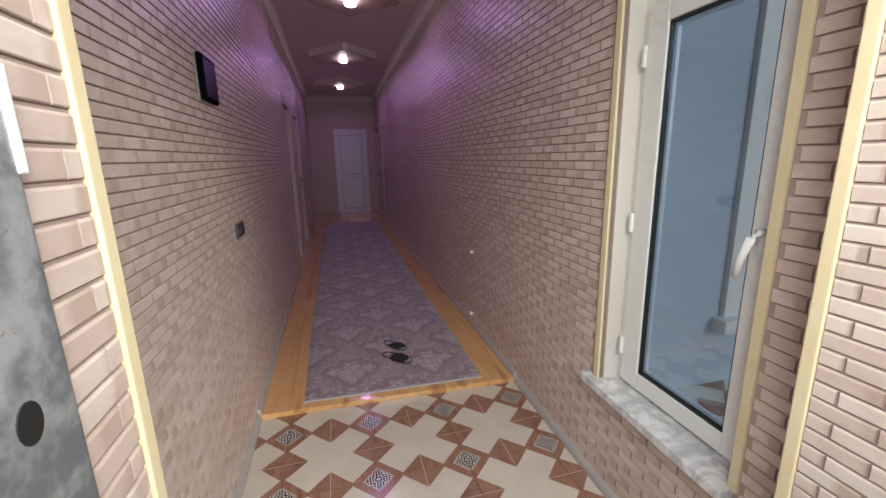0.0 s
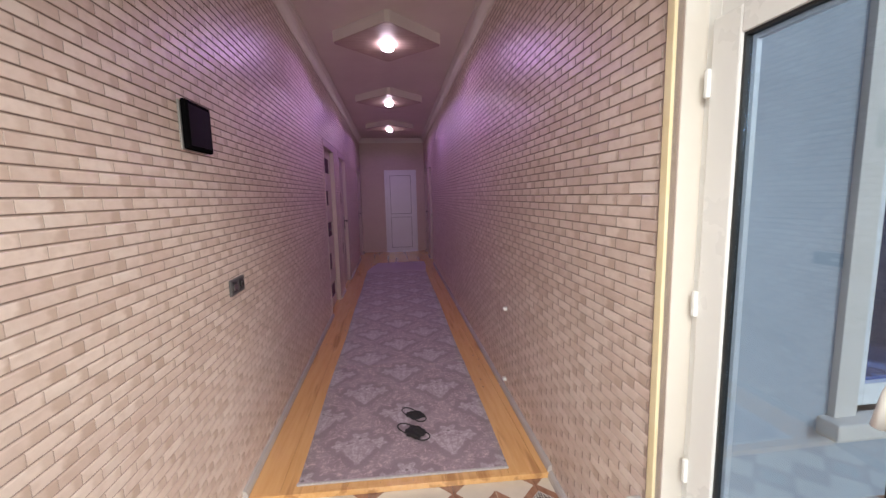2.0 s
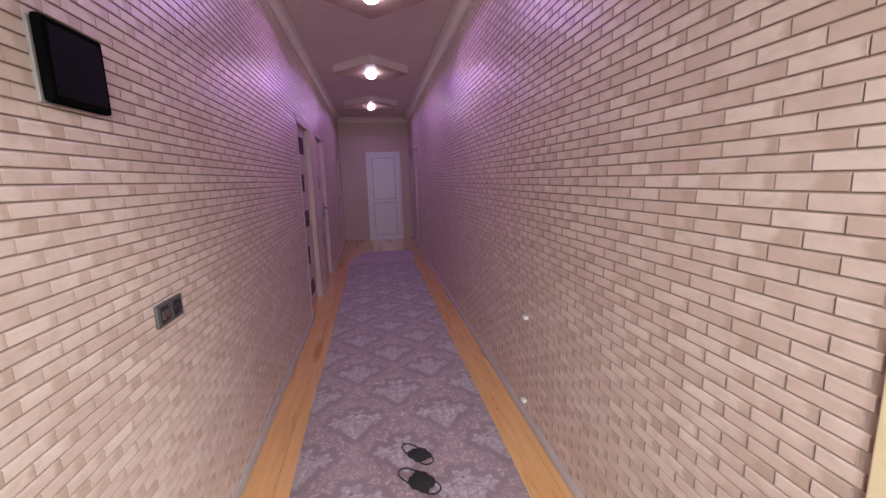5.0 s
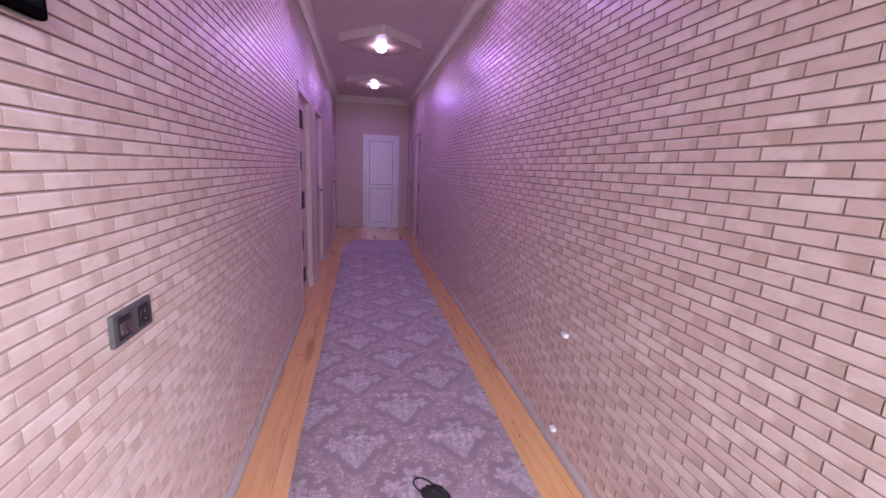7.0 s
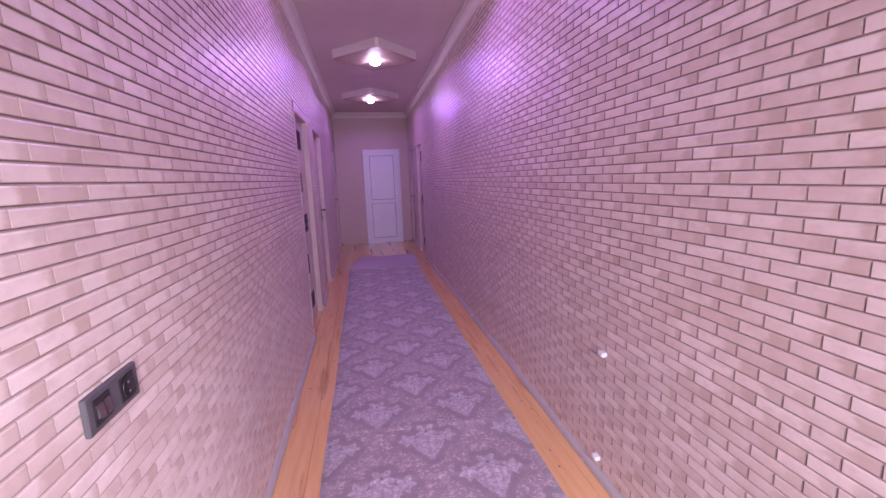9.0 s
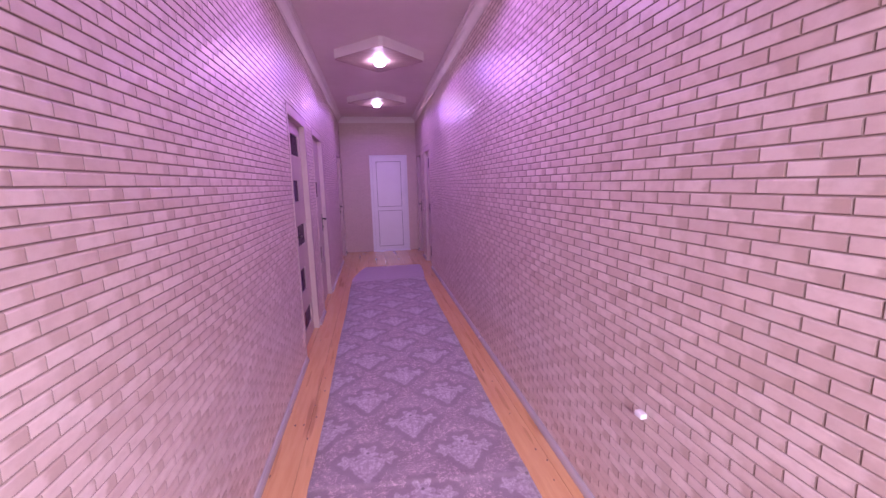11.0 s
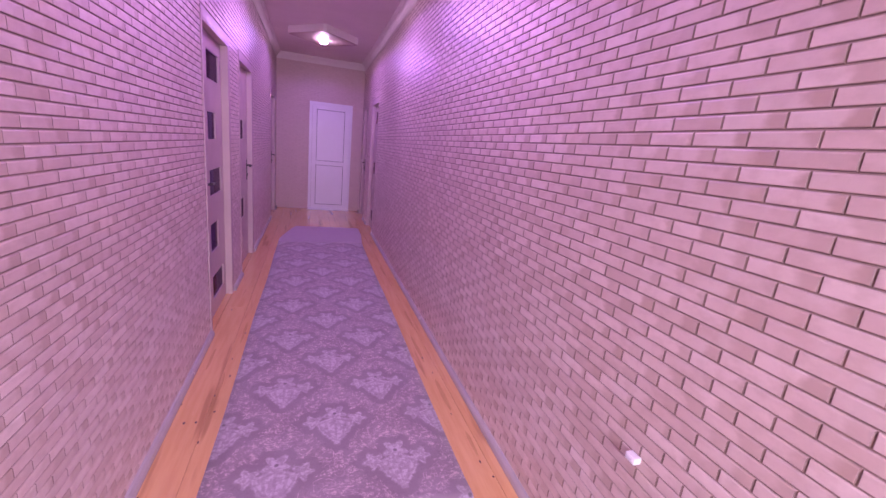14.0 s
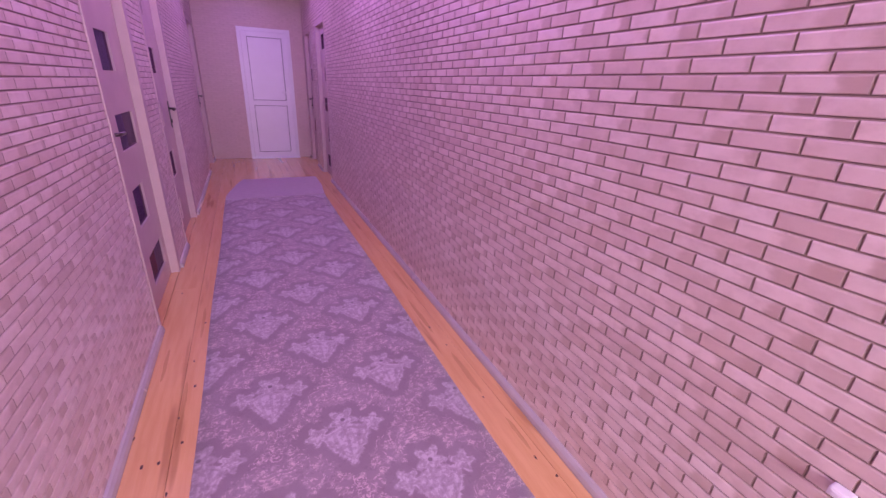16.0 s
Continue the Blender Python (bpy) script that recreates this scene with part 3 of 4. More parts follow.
# cornice along three walls
COVE = ((0.0, 2.715), (0.010, 2.715), (0.012, 2.727), (0.017, 2.730), (0.022, 2.748), (0.033, 2.772), (0.048, 2.790), (0.062, 2.798), (0.064, 2.808), (0.074, 2.811), (0.074, 2.829), (0.0, 2.829))
setting("cornice", prism([(x + DEPTH - 0.001, z) for x, z in COVE], 1, ENTRY, END_Y - 0.09), CORNICE, "white moulded plaster cornice", "cornice")
c = setting("cornice", prism([(-x - DEPTH + 0.001, z) for x, z in COVE], 1, ENTRY, END_Y - 0.09), CORNICE, "white moulded plaster cornice", "cornice")
c.matrix_world = RIGHT
setting("cornice", prism([(END_Y - y - DEPTH + 0.001, z) for y, z in COVE], 0, 0.004, 1.585), CORNICE, "white moulded plaster cornice", "cornice")

# skirting beads between the doors
BEAD = ((0.0, 0.0), (0.022, 0.0), (0.023, 0.010), (0.019, 0.026), (0.010, 0.037), (0.0, 0.039))
stops = [2.36] + [v for a, b in LEFT_DOORS for v in (a - NEAR, b + CASE)] + [END_Y - 0.01]
for a, b in zip(stops[::2], stops[1::2]):
    setting("baseboard", prism([(x + DEPTH, z) for x, z in BEAD], 1, a, b), SKIRT, "thin grey glossy skirting bead", "skirting")
stops = [2.32] + [v for a, b in RIGHT_DOORS for v in (a - NEAR, b + CASE)] + [END_Y - 0.01]
for a, b in zip(stops[::2], stops[1::2]):
    if b - a > 0.03:
        o = setting("baseboard", prism([(-x - DEPTH, z) for x, z in BEAD], 1, a, b), SKIRT, "thin grey glossy skirting bead", "skirting")
        o.matrix_world = RIGHT
o = setting("baseboard", prism([(-x - DEPTH, z + TILE_Z) for x, z in BEAD], 1, ENTRY, 2.32), SKIRT, "thin grey glossy skirting bead", "skirting")
o.matrix_world = RIGHT
o = setting("baseboard", prism([(x + DEPTH, z + TILE_Z) for x, z in BEAD], 1, ENTRY, 2.36), SKIRT, "thin grey glossy skirting bead", "skirting")


# ---- window in the corridor wall ----
def window_unit():
    """White plastic window, hinged on the far side, with a handle and a light above."""
    y0, y1, z0, z1 = WIN
    root = tagged(new("window_1"), "white plastic window with coated glass and marble sill", "window", "", "structure")
    root.matrix_world = RIGHT
    fx0, fx1 = 0.085, 0.145
    mid = 1.795
    bm = bmesh.new()
    for a, b, p, q in ((y0, y0 + 0.045, z0, z1), (y1 - 0.045, y1, z0, z1), (y0 + 0.045, y1 - 0.045, z0, z0 + 0.035), (y0 + 0.045, y1 - 0.045, z1 - 0.045, z1), (y0 + 0.045, y1 - 0.045, mid, mid + 0.06)):
        box(fx0, fx1, a, b, p, q, 0.003, bm=bm)
    part("window_frame", bm, PVC, root)
    s0, s1, t0, t1 = y0 + 0.004, y1 - 0.046, z0 + 0.022, mid + 0.012
    w = 0.088
    bm = bmesh.new()
    for a, b, p, q in ((s0, s0 + w, t0, t1), (s1 - w, s1, t0, t1), (s0 + w, s1 - w, t0, t0 + 0.064), (s0 + w, s1 - w, t1 - 0.064, t1)):
        box(0.062, 0.118, a, b, p, q, 0.005, bm=bm)
    sash = part("sash", bm, PVC, root)
    bm = bmesh.new()
    g = 0.007
    a0, a1, b0, b1 = s0 + w, s1 - w, t0 + 0.064, t1 - 0.064
    for a, b, p, q in ((a0, a0 + g, b0, b1), (a1 - g, a1, b0, b1), (a0 + g, a1 - g, b0, b0 + g), (a0 + g, a1 - g, b1 - g, b1)):
        box(0.070, 0.100, a, b, p, q, bm=bm)
    part("gasket", bm, GASKET, sash, "black rubber gasket")
    bm = bmesh.new()
    e = g + 0.011
    for a, b, p, q in ((a0 + g, a0 + e, b0 + g, b1 - g), (a1 - e, a1 - g, b0 + g, b1 - g), (a0 + e, a1 - e, b0 + g, b0 + e), (a0 + e, a1 - e, b1 - e, b1 - g)):
        box(0.086, 0.100, a, b, p, q, 0.001, bm=bm)
    part("spacer_bar", bm, SPACER, sash, "pale metal spacer bar")
    pane = part("pane", box(0.078, 0.084, a0 + g, a1 - g, b0 + g, b1 - g), GLASS, sash, "blue-grey coated glass pane")
    pane.visible_shadow = False
    up = part("pane", box(0.110, 0.116, y0 + 0.045, y1 - 0.045, mid + 0.06, z1 - 0.045), GLASS, root, "blue-grey coated glass pane")
    up.visible_shadow = False
    handle = part("handle", box(0.046, 0.062, s0 + 0.028, s0 + 0.056, 1.075, 1.150, 0.006), PVC, sash, "white lever handle")
    bm = tube([(0.052, s0 + 0.042, 1.135), (0.020, s0 + 0.042, 1.135), (0.010, s0 + 0.046, 1.120), (0.006, s0 + 0.060, 1.07), (0.006, s0 + 0.070, 1.015)], 0.0105, 10)
    part("lever", bm, PVC, handle)
    for z in (1.62, 1.05, 0.56):
        part("hinge", box(0.052, 0.068, s1 - 0.004, s1 + 0.009, z, z + 0.07, 0.004), PVC, root)
    part("window_sill", box(-0.045, 0.12, y0 - 0.012, y1 + 0.075, z0 - 0.032, z0 + 0.004, 0.005), MARBLE, root, "grey-white marble sill")
    for a, b in ((y0 - 0.026, y0), (y1, y1 + 0.030)):
        part("strip", box(-0.009, 0.020, a, b, z0, z1 + 0.03, 0.003), FOAM, root, "pale yellow edge strip")
    part("strip", box(-0.009, 0.020, y0, y1, z1, z1 + 0.03, 0.003), FOAM, root, "pale yellow edge strip")
    for a, b in ((y0 - 0.002, y0 + 0.003), (y1 - 0.003, y1 + 0.002)):
        part("reveal", box(0.020, 0.13, a, b, z0, z1), CORNICE, root, "white plastered reveal")
    part("reveal", box(0.020, 0.13, y0, y1, z1 - 0.003, z1 + 0.002), CORNICE, root, "white plastered reveal")
    return root


window_unit()


def wing_window():
    root = tagged(new("window_2"), "white framed window of the wing, reflecting the sky", "window", "", "structure")
    root.location = (0.06, 1.97, 0)
    bm = bmesh.new()
    for a, b, p, q in ((2.66, 2.74, 0.42, 2.5), (4.02, 4.1, 0.42, 2.5), (2.74, 4.02, 0.42, 0.52), (2.74, 4.02, 2.42, 2.5), (3.12, 3.17, 0.52, 2.42), (2.74, 3.12, 1.88, 1.95), (3.17, 4.02, 1.88, 1.95)):
        box(a, b, 0.01, 0.08, p, q, 0.004, bm=bm)
    part("window_frame", bm, PVC, root)
    for a, b in ((2.74, 3.12), (3.17, 4.02)):
        for p, q in ((0.52, 1.88), (1.95, 2.42)):
            part("pane", box(a, b, 0.04, 0.046, p, q), SKY_GLASS, root)
    part("surround", box(2.55, 2.66, -0.03, 0.05, 0.38, 2.6, 0.004), CORNICE, root, "pale plastered window surround")
    part("window_sill", box(2.50, 4.2, -0.09, 0.06, 0.32, 0.40, 0.012), CORNICE, root, "pale moulded sill")


wing_window()

# bare steel frame of the entrance door
for k, (x0, x1) in enumerate(((X_LEFT - 0.10, X_LEFT + 0.016), (X_RIGHT - 0.02, X_RIGHT + 0.10))):
    f = thing("door_post", (0, 0, TILE_Z), "scuffed bare steel post of the entrance door", "door post", "entrance door posts")
    bm = box(x0, x1, 0.38, 0.612 if k == 0 else 0.56, 0.0, 2.15, 0.006)
    part("post", bm, STEEL, f)
    if k == 0:
        part("lock_hole", prism([(0.556 + 0.013 * math.cos(a), 1.182 + 0.017 * math.sin(a)) for a in [i * math.pi / 8 for i in range(16)]], 0, x1 - 0.02, x1 + 0.0012), GASKET, f, "dark round lock hole")
        part("strike_plate", box(x1 - 0.01, x1 + 0.002, 0.606, 0.6165, 1.36, 1.44, 0.002), PVC, f, "white strike plate")

# ---- doors ----
PANES = ((0.125, 0.305), (0.490, 0.700), (0.905, 1.090), (1.300, 1.485), (1.700, 1.885))


def door_handle(parent, x, u, z, sign, toward):
    """Lever on a long plate. sign: the way out of the leaf; toward: the way in which the lever points."""
    h = part("door_handle", box(min(x, x + sign * 0.006), max(x, x + sign * 0.006), u - 0.02, u + 0.02, z - 0.12, z + 0.10, 0.002), HANDLE, parent, "dark metal lever handle")
    part("lever", tube([(x, u, z + 0.04), (x + sign * 0.045, u, z + 0.04), (x + sign * 0.052, u + toward * 0.015, z + 0.04), (x + sign * 0.05, u + toward * 0.11, z + 0.035)], 0.009, 10), HANDLE, h)
    part("key_cylinder", box(min(x, x + sign * 0.014), max(x, x + sign * 0.014), u - 0.008, u + 0.008, z - 0.08, z - 0.048, 0.003), DARK, h)


def glazed_door(name, m, y0, y1, sign, far_handle):
    """Laminate door with five glass squares, set back in its casing. sign: +1 where the corridor lies towards +x."""
    root = tagged(new(name), "closed beige laminate door with five dark glass squares", "door", "corridor doors", "structure")
    root.matrix_world = m
    s = sign

    def bx(n0, n1, *rest):
        return box(min(s * n0, s * n1), max(s * n0, s * n1), *rest)
    for a, b in ((y0 - NEAR, y0), (y1, y1 + CASE)):
        part("casing", bx(0.0, 0.009, a, b, 0.0, HEAD + CASE, 0.003), DOOR_BEIGE, root)
    part("casing", bx(0.0, 0.009, y0, y1, HEAD, HEAD + CASE, 0.003), DOOR_BEIGE, root)
    for a, b in ((y0, y0 + 0.014), (y1 - 0.014, y1)):
        part("jamb", bx(-0.2, 0.008, a, b, 0.0, HEAD - 0.014), DOOR_BEIGE, root)
    part("jamb", bx(-0.2, 0.008, y0, y1, HEAD - 0.014, HEAD), DOOR_BEIGE, root)
    part("threshold", bx(-0.2, 0.003, y0 + 0.014, y1 - 0.014, -0.02, 0.001), PINE, root, "yellow pine threshold board")
    a, b = y0 + 0.016, y1 - 0.016
    if far_handle:
        sets = ((a + 0.09, a + 0.40), (a + 0.09, a + 0.55))
    else:
        sets = ((b - 0.47, b - 0.085), (b - 0.485, b - 0.235))
    holes = [(*sets[k % 2], p, q) for k, (p, q) in enumerate(PANES)]
    back, front = -0.080, -0.042
    leaf = part("leaf", wall_with_openings(a, b, 0.006, HEAD - 0.016, back, front, holes, lambda u, n, w: (s * n, u, w)), DOOR_BEIGE, root)
    for p, q, z0, z1 in holes:
        part("pane", bx(-0.058, -0.053, p, q, z0, z1), DOOR_GLASS, leaf, "dark smoked glass square")
    door_handle(leaf, s * front, b - 0.06 if far_handle else a + 0.07, 0.98, s, -1 if far_handle else 1)
    return root


for i, (a, b) in enumerate(LEFT_DOORS):
    glazed_door("door_%d" % (i + 1), Matrix.Translation((DEPTH - 0.004, 0, 0)), a, b, 1, i > 0)
for i, (a, b) in enumerate(RIGHT_DOORS):
    glazed_door("door_%d" % (i + 4), RIGHT, a, b, -1, i == 1)


def end_door():
    root = tagged(new("door_6"), "closed white plastic door with two framed panels", "door", "", "structure")
    root.location = (0, END_Y, 0)
    x0, x1, h = 0.587, 1.385, 2.055
    bm = bmesh.new()
    for a, b, p, q in ((x0, x0 + 0.055, 0, h), (x1 - 0.055, x1, 0, h), (x0 + 0.055, x1 - 0.055, h - 0.055, h)):
        box(a, b, -0.022, 0.05, p, q, 0.004, bm=bm)
    part("door_frame", bm, DOOR_WHITE, root)
    a0, a1 = x0 + 0.058, x1 - 0.058
    bm = bmesh.new()
    for a, b, p, q in ((a0, 0.725, 0.01, h - 0.058), (1.245, a1, 0.01, h - 0.058), (0.725, 1.245, 0.01, 0.105), (0.725, 1.245, 0.88, 0.962), (0.725, 1.245, 1.92, h - 0.058)):
        box(a, b, -0.032, 0.03, p, q, 0.004, bm=bm)
    leaf = part("leaf", bm, DOOR_WHITE, root)
    for p, q in ((0.105, 0.88), (0.962, 1.92)):
        part("panel", box(0.732, 1.238, -0.012, 0.01, p + 0.007, q - 0.007, 0.004), DOOR_WHITE, leaf)
        bm = bmesh.new()
        for c in ((0.725, 0.732, p, q), (1.238, 1.245, p, q), (0.732, 1.238, p, p + 0.007), (0.732, 1.238, q - 0.007, q)):
            box(c[0], c[1], -0.016, 0.01, c[2], c[3], bm=bm)
        part("gasket", bm, GREY, leaf, "grey rubber gasket")
    h2 = part("door_handle", box(1.268, 1.296, -0.042, -0.032, 1.00, 1.16, 0.004), PVC, leaf, "white lever handle")
    part("lever", tube([(1.282, -0.04, 1.10), (1.282, -0.075, 1.10), (1.27, -0.082, 1.10), (1.18, -0.08, 1.095)], 0.009, 8), PVC, h2)
    part("threshold", box(x0, x1, -0.10, 0.05, 0.001, 0.012, 0.003), DOOR_WHITE, root)


end_door()


# ---- ceiling lamps ----
def ceiling_lamp(y, first=[]):
    if first:
        return copy_thing(first[0], Matrix.Translation((LAMP_X, y, CEIL)))
    root = thing("ceiling_lamp", (LAMP_X, y, CEIL), "lit lamp on a diamond-shaped veneered ceiling box", "ceiling lamp", "corridor ceiling lamps")
    r = 0.47
    c = 0.02
    ring = [(-r, -c), (-c, -r), (c, -r), (r, -c), (r, c), (c, r), (-c, r), (-r, c)]
    part("box_rim", prism(ring, 2, -0.09, -0.001), CORNICE, root, "off-white boxed rim")
    k = 0.985
    part("underside", prism([(x * k, q * k) for x, q in ring], 2, -0.095, -0.09), PLATE, root, "brown wood-veneer underside")
    part("socket", lathe([(0.036, -0.096), (0.038, -0.099), (0.034, -0.104), (0.020, -0.106)]), CHROME, root, "chrome lamp ring")
    part("bulb", lathe([(0.020, -0.106), (0.042, -0.112), (0.054, -0.124), (0.050, -0.138), (0.030, -0.149), (0.005, -0.154)]), BULB, root, "glowing white bulb")
    first.append(root)
    return root


for y in LAMP_Y:
    ceiling_lamp(y)

# ---- things on the walls ----


def intercom():
    root = thing("wall_panel", (DEPTH, 2.235, 1.672), "black rectangular wall panel on a pale back plate", "wall panel")
    part("back_plate", box(-0.002, 0.006, -0.1185, 0.086, -0.0945, 0.080, 0.002), PLATE_GREY, root, "pale grey back plate")
    bm = box(0.007, 0.028, -0.117, 0.090, -0.094, 0.086, 0.010, 4)
    body = part("body", bm, BLACK, root)
    part("screen", box(0.027, 0.0292, -0.100, 0.074, -0.078, 0.070, 0.001), SCREEN, body, "glossy black front")
    part("latch", box(0.010, 0.022, 0.089, 0.097, -0.035, -0.02, 0.003), BLACK, body)


intercom()


def double_socket():
    root = thing("switch_and_socket", (DEPTH, 2.505, 0.992), "grey double frame with rocker switch and socket", "wall switch")
    part("frame", box(-0.002, 0.010, -0.083, 0.083, -0.037, 0.037, 0.004, 3), GREY, root)
    sw = part("switch", box(0.009, 0.012, -0.066, -0.016, -0.026, 0.026, 0.002), DARK, root, "dark switch insert")
    for y0 in (-0.060, -0.039):
        part("rocker", prism([(0.012, -0.013), (0.0175, -0.013), (0.0135, 0.014), (0.012, 0.014)], 1, y0, y0 + 0.017), CHROME, sw, "silver rocker")
    so = part("socket", box(0.009, 0.012, 0.016, 0.066, -0.026, 0.026, 0.002), DARK, root, "dark socket insert")
    bm = lathe([(0.021, 0.0), (0.021, 0.003), (0.018, 0.003), (0.017, 0.0005)], 20)
    bm.transform(Matrix.Translation((0.012, 0.041, 0)) @ Matrix.Rotation(radians(90), 4, "Y"))
    part("rim", bm, DARK, so)
    for dz in (-0.0095, 0.0095):
        bm = lathe([(0.0032, 0.0), (0.0032, 0.002), (0.0022, 0.002)], 10)
        bm.transform(Matrix.Translation((0.0125, 0.041, dz)) @ Matrix.Rotation(radians(90), 4, "Y"))
        part("contact", bm, CHROME, so)


double_socket()


def wall_stub(y, z):
    root = thing("cable_cap", RIGHT @ Matrix.Translation((-DEPTH, y, z)), "small white cable cap sticking out of the brick wall", "cable cap", "white cable caps")
    part("cap", box(-0.024, 0.002, -0.018, 0.018, -0.010, 0.010, 0.004), PVC, root)
    part("core", box(-0.026, -0.023, -0.011, 0.011, -0.005, 0.005, 0.001), DOOR_WHITE, root)


wall_stub(3.165, 0.61)
wall_stub(3.19, 0.092)

# ---- floor coverings ----


def ridge(d, h):
    """A crease with a steep front and a long flat back."""
    return h * math.exp(-(d / (0.008 if d < 0 else 0.07)) ** 2)


def runner():
    """Long woven runner with a crease across it."""
    bm = bmesh.new()
    rows = []
    n, k = 900, 12
    for i in range(n + 1):
        f = i / n
        y = 2.40 + f * (8.06 - 2.40)
        l, r = 0.236 + 0.012 * f + 0.004 * math.sin(y * 3.1), 1.288 + 0.05 * f + 0.004 * math.sin(y * 2.3 + 1)
        ring = []
        for j in range(k + 1):
            g = j / k
            yy = y - (g - 0.5) * 0.03 * (1 - f)
            fold = 3.80 - 0.10 * g
            z = 0.0085 + ridge(yy - fold, 0.007) + ridge(yy - fold + 0.40, 0.005) + 0.0012 * noise.noise((g * 6, y * 3, 0))
            if j in (0, k):
                z -= 0.004
            ring.append(bm.verts.new((l + g * (r - l), yy, z)))
        rows.append(ring)
    for a, b in zip(rows, rows[1:]):
        for j in range(k):
            bm.faces.new((a[j], a[j + 1], b[j + 1], b[j]))
    edge = [e for e in bm.edges if e.is_boundary]
    low = bmesh.ops.extrude_edge_only(bm, edges=edge)
    for v in low["geom"]:
        if isinstance(v, bmesh.types.BMVert):
            v.co.z = 0.0012
    bmesh.ops.recalc_face_normals(bm, faces=bm.faces)
    for f in bm.faces:
        f.smooth = True
    rug = part("carpet_runner", bm, RUNNER)
    strip = box(-0.527, 0.527, -0.007, 0.007, 0.0012, 0.0112, 0.003)
    strip.transform(Matrix.Translation((0.762, 2.396, 0)) @ Matrix.Rotation(-0.0285, 4, "Z"))
    part("end_binding", strip, BINDING, rug, "pale stitched end binding")
    tagged(rug, "long purple-grey runner with damask medallions and a crease", "runner")


runner()

pts = [(0.245, 8.075), (0.25, 8.25), (0.29, 8.50), (0.345, 8.78), (0.41, 9.06), (0.44, 9.12), (1.36, 9.12), (1.39, 9.09), (1.385, 8.6), (1.34, 8.08)]
tagged(part("door_rug", prism(pts, 2, 0.0012, 0.011), MAT_RUG), "plain mauve rug with a rounded end beyond the runner", "rug")


def face_mask(x, y, turn, size, skew):
    """Pleated black cloth mask with two ear loops, lying flat."""
    root = thing("face_mask", pose(x, y, 0.0115, 0, 0, turn), "black cloth face mask lying on the runner", "face mask", "black face masks")
    bm = bmesh.new()
    rows, n, k = [], 18, 12
    for i in range(n + 1):
        u = i / n * 2 - 1
        ring = []
        for j in range(k + 1):
            v = j / k * 2 - 1
            half = (0.049 + 0.010 * noise.noise((u * 2.1, turn, 0))) * (1 - 0.25 * u * u)
            z = 0.006 * abs(noise.noise((u * 3.0 + turn, v * 2.4, 1))) + 0.011 * (1 - u * u) * (1 - 0.7 * v * v) + 0.0040 * math.sin(v * 9.0) * (1 - u * u) + 0.0015
            ring.append(bm.verts.new((0.055 * u * size + skew * v * 0.02 + 0.010 * noise.noise((v * 2.0, u, turn)), half * v * size, z)))
        rows.append(ring)
    for a, b in zip(rows, rows[1:]):
        for j in range(k):
            bm.faces.new((a[j], a[j + 1], b[j + 1], b[j]))
    for f in bm.faces:
        f.smooth = True
    part("cloth", bm, CLOTH, root)
    for s, reach in ((-1, 0.068), (1, 0.042)):
        pts = []
        for i in range(17):
            a = math.pi * i / 16
            pts.append((s * size * (0.050 + reach * math.sin(a) ** 0.8), 0.034 * size * math.cos(a), 0.003))
        part("ear_loop", tube(pts, 0.0033, 6), CLOTH, root)


face_mask(0.842, 2.945, -54, 1.0, 0.4)
face_mask(0.832, 2.755, -47, 1.14, -0.3)

# ---- floors, piece by piece ----


def pine_floor():
    root = setting("floor_wood", box(0.004, 1.60, 2.42, END_Y, -0.029, -0.020), PINE, "varnished yellow pine board floor", "floor")
    step = (1.60 - 0.004) / 10
    for i in range(10):
        x0 = 0.004 + i * step
        front = 2.375 - 0.045 * (x0 / 1.5)
        joints = [front, 5.2 + 2.4 * random.random(), END_Y - 0.002]
        if i == 0:
            joints[1] = 5.83
        for a, b in zip(joints, joints[1:]):
            bm = box(x0 + 0.0006, x0 + step - 0.0006, a + 0.0005, b - 0.0005, -0.0195, 0.0, 0.0012, 1)
            part("plank", bm, PINE, root)
    part("nosing", box(0.004, 1.49, -0.012, 0.012, -0.0295, -0.0003, 0.003), PINE, root).matrix_local = Matrix.Translation((0, 2.374, 0)) @ Matrix.Rotation(-0.030, 4, "Z")
    r = random.Random(5)
    spots = [(0.027, 4.534), (0.078, 4.378), (0.171, 4.227), (0.194, 4.447), (0.21, 4.779), (0.168, 4.59), (0.19, 4.978), (0.059, 5.773), (0.215, 5.341), (1.383, 4.23), (1.405, 3.871), (1.43, 3.775), (1.399, 4.653), (1.38, 4.844), (1.368, 3.395), (1.401, 3.635), (1.36, 3.278), (0.032, 3.945), (0.129, 4.375)]
    streaks = ((1.392, 4.42, 0.013, 0.16), (1.412, 4.00, 0.009, 0.09), (1.378, 4.98, 0.012, 0.20), (1.43, 5.5, 0.010, 0.16), (0.176, 4.62, 0.009, 0.20), (0.205, 5.35, 0.009, 0.18), (0.07, 5.0, 0.008, 0.14))
    for x, y, a, b in streaks:
        ring = [(x + a * math.cos(q) * r.uniform(0.75, 1.2), y + b * math.sin(q) * r.uniform(0.9, 1.1)) for q in [i * math.pi / 9 for i in range(18)]]
        part("streak", prism(ring, 2, -0.0006, 0.0004), STREAK, root, "brown resin streak in the board")
    for x, y in spots:
        a, b = r.uniform(0.003, 0.006), r.uniform(0.006, 0.012)
        ring = [(x + a * math.cos(q) * r.uniform(0.8, 1.2), y + b * math.sin(q) * r.uniform(0.8, 1.2)) for q in [i * math.pi / 5 for i in range(10)]]
        part("knot", prism(ring, 2, -0.0005, 0.0006), KNOT, root, "dark pine knot")


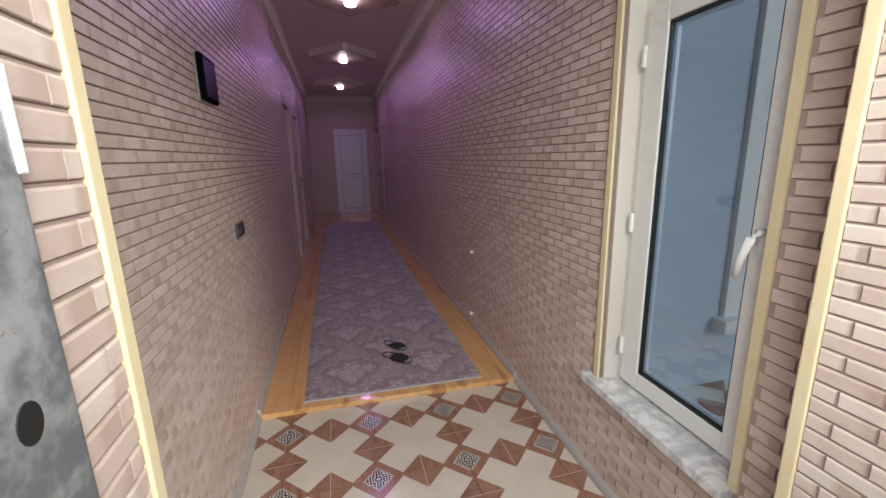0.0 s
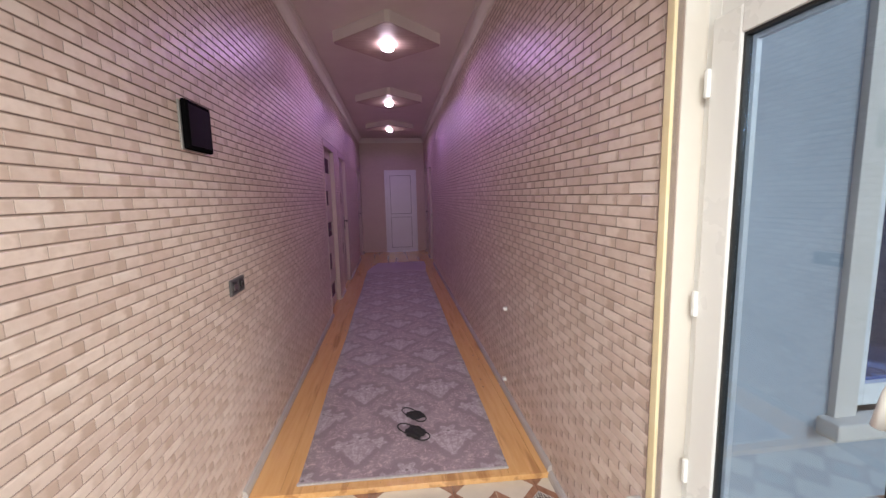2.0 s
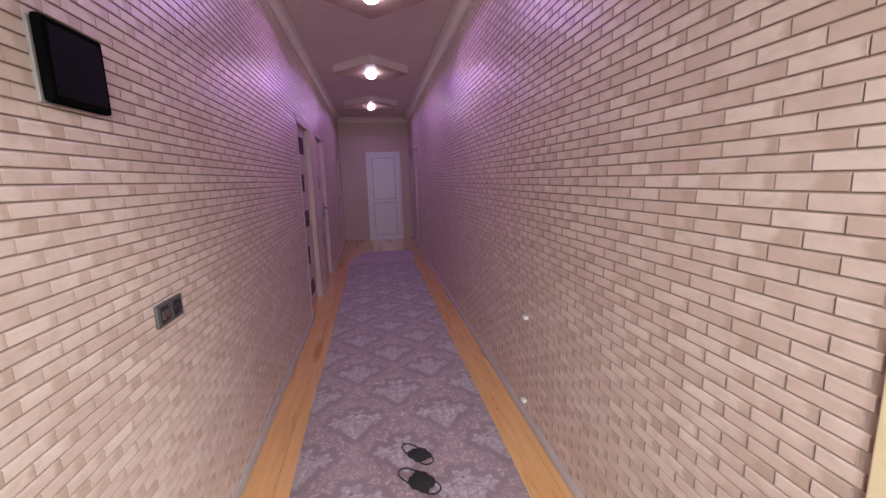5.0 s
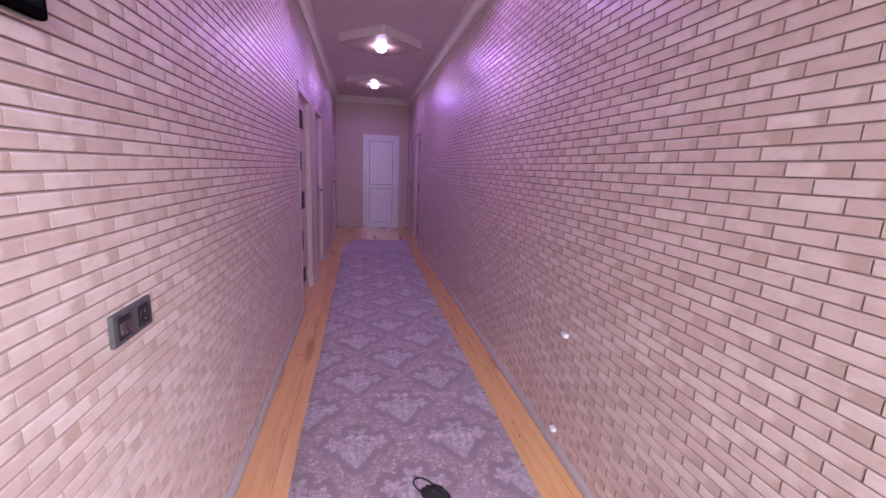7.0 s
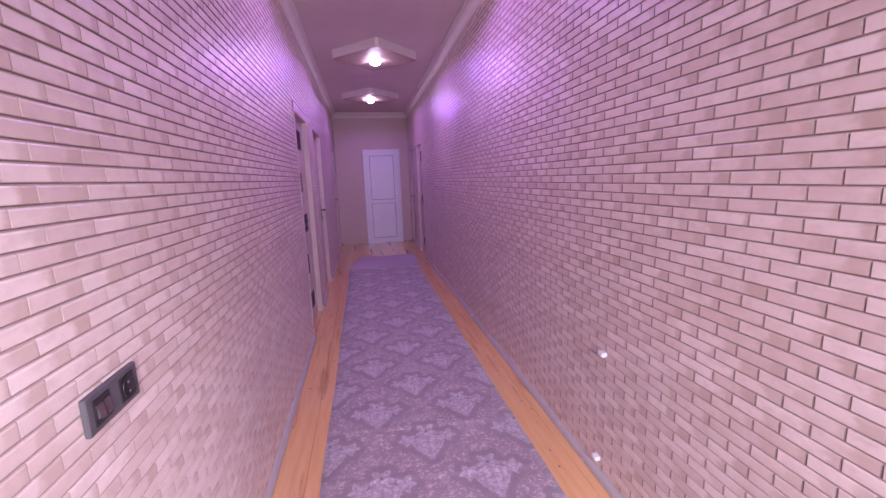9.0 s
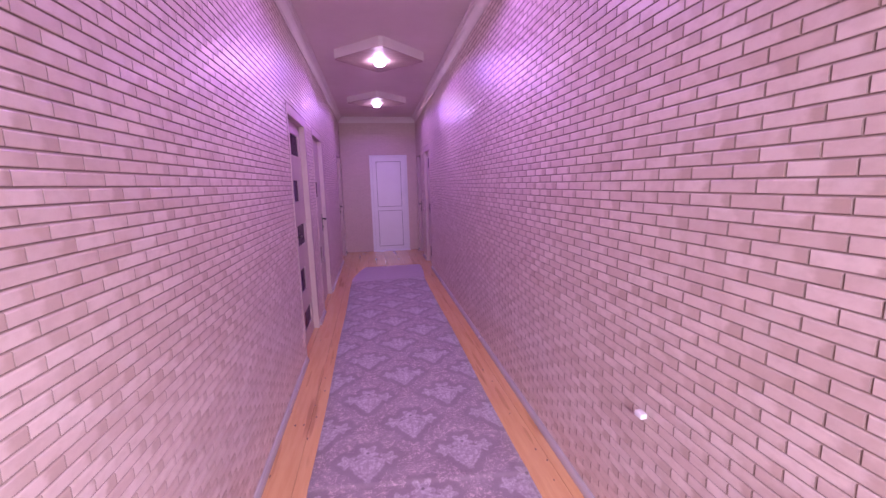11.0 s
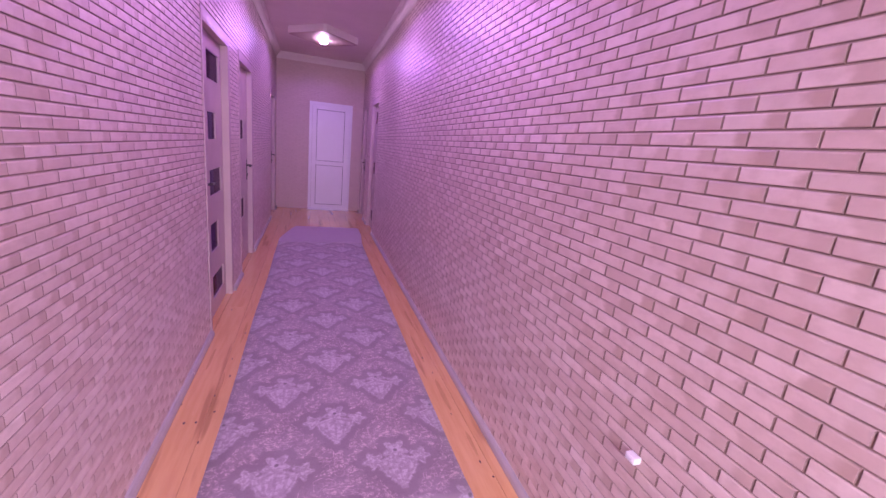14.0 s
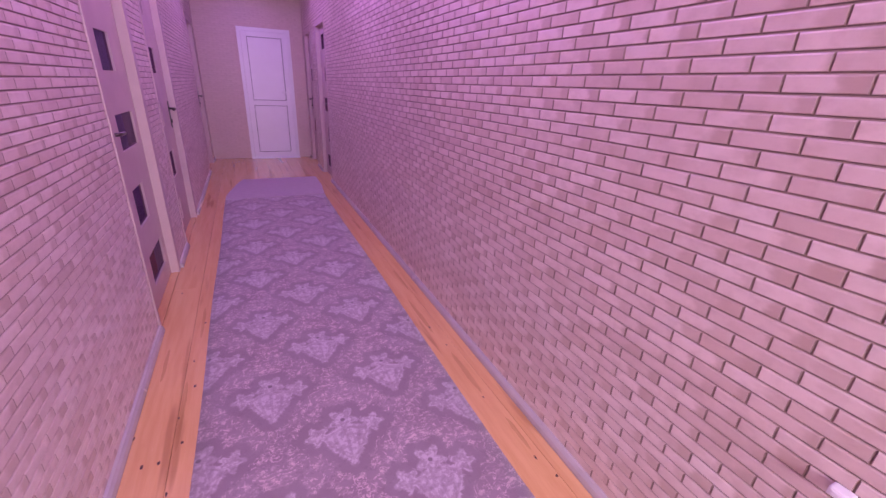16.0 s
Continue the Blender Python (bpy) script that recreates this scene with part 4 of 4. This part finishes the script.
pine_floor()


def tile_mesh(p):
    """A square tile: cream cross, brown corners with a light line, ornaments at the lattice points."""
    bm = bmesh.new()
    q, h = p / 4, p / 2 - 0.001

    def face(pts, mi, z=0.0):
        f = bm.faces.new([bm.verts.new((max(-h, min(h, x)), max(-h, min(h, y)), z)) for x, y in pts])
        f.material_index = mi
    face([(q, 0), (0, q), (-q, 0), (0, -q)], 0)
    for sx in (-1, 1):
        for sy in (-1, 1):
            face([(sx * q, 0), (sx * 2 * q, sy * q), (sx * q, sy * 2 * q), (0, sy * q)], 0)
            c = (sx * 2 * q, sy * 2 * q)
            o, g = 0.66, 1.16
            k1, k2 = (c[0] - sx * q * g, c[1]), (c[0], c[1] - sy * q * g)
            i1, i2 = (c[0] - sx * q * o, c[1]), (c[0], c[1] - sy * q * o)
            face([k1, k2, i2, i1], 1, 0.0009)
            face([c, i1, i2], 3, 0.0009)
    for k in range(4):
        a = math.pi / 2 * k
        ca, sa = round(math.cos(a)), round(math.sin(a))

        def turn(x, y):
            return (ca * x - sa * y, sa * x + ca * y)
        w = 0.0016
        lean = 0 if k % 2 else 1
        face([turn(q, -w), turn(2 * q, -w), turn(2 * q, -q)], 1 if lean else 2)
        face([turn(q, w), turn(2 * q, q), turn(2 * q, w)], 2 if lean else 1)
        face([turn(q, -w), turn(q, w), turn(2 * q, w), turn(2 * q, -w)], 4)
    bmesh.ops.remove_doubles(bm, verts=bm.verts, dist=1e-5)
    edge = [e for e in bm.edges if e.is_boundary]
    low = bmesh.ops.extrude_edge_only(bm, edges=edge)
    for v in low["geom"]:
        if isinstance(v, bmesh.types.BMVert):
            v.co.z = -0.008
    bmesh.ops.recalc_face_normals(bm, faces=bm.faces)
    return mesh_of("tile", bm, (TILE_CREAM, TILE_BROWN, TILE_BROWN_B, ORNAMENT, TILE_LINE))


P = 0.405
floor_tiled = setting("floor_tiled", box(-0.6, 5.0, -1.4, 2.6, -0.06, TILE_Z - 0.007), BED, "tiled entrance floor with cream crosses and brown diamonds", "floor")
shape = tile_mesh(P)
for i in range(-2, 11):
    for j in range(-7, 2):
        x, y = 0.18 + (i + 0.5) * P, 1.765 + (j + 0.5) * P
        if x > 1.9 and y < 0.3:
            continue
        ob = new("tile", shape)
        ob.parent = floor_tiled
        ob.matrix_parent_inverse = Matrix()
        ob.location = (x, y, TILE_Z)

# single bricks along the stretch that is passed nearest
for parent, to, single, length, height, side, at in LATER:
    if not single:
        continue
    me = bpy.data.meshes.new("brick")
    me.from_pydata(brick_shape(length, height, to, DEPTH, side), [], FACES)
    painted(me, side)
    for u, z in single:
        ob = new("brick", me)
        ob.parent = parent
        ob.matrix_parent_inverse = Matrix()
        ob.location = Vector(to(u, 0, z)) + Vector((at, 0, 0))
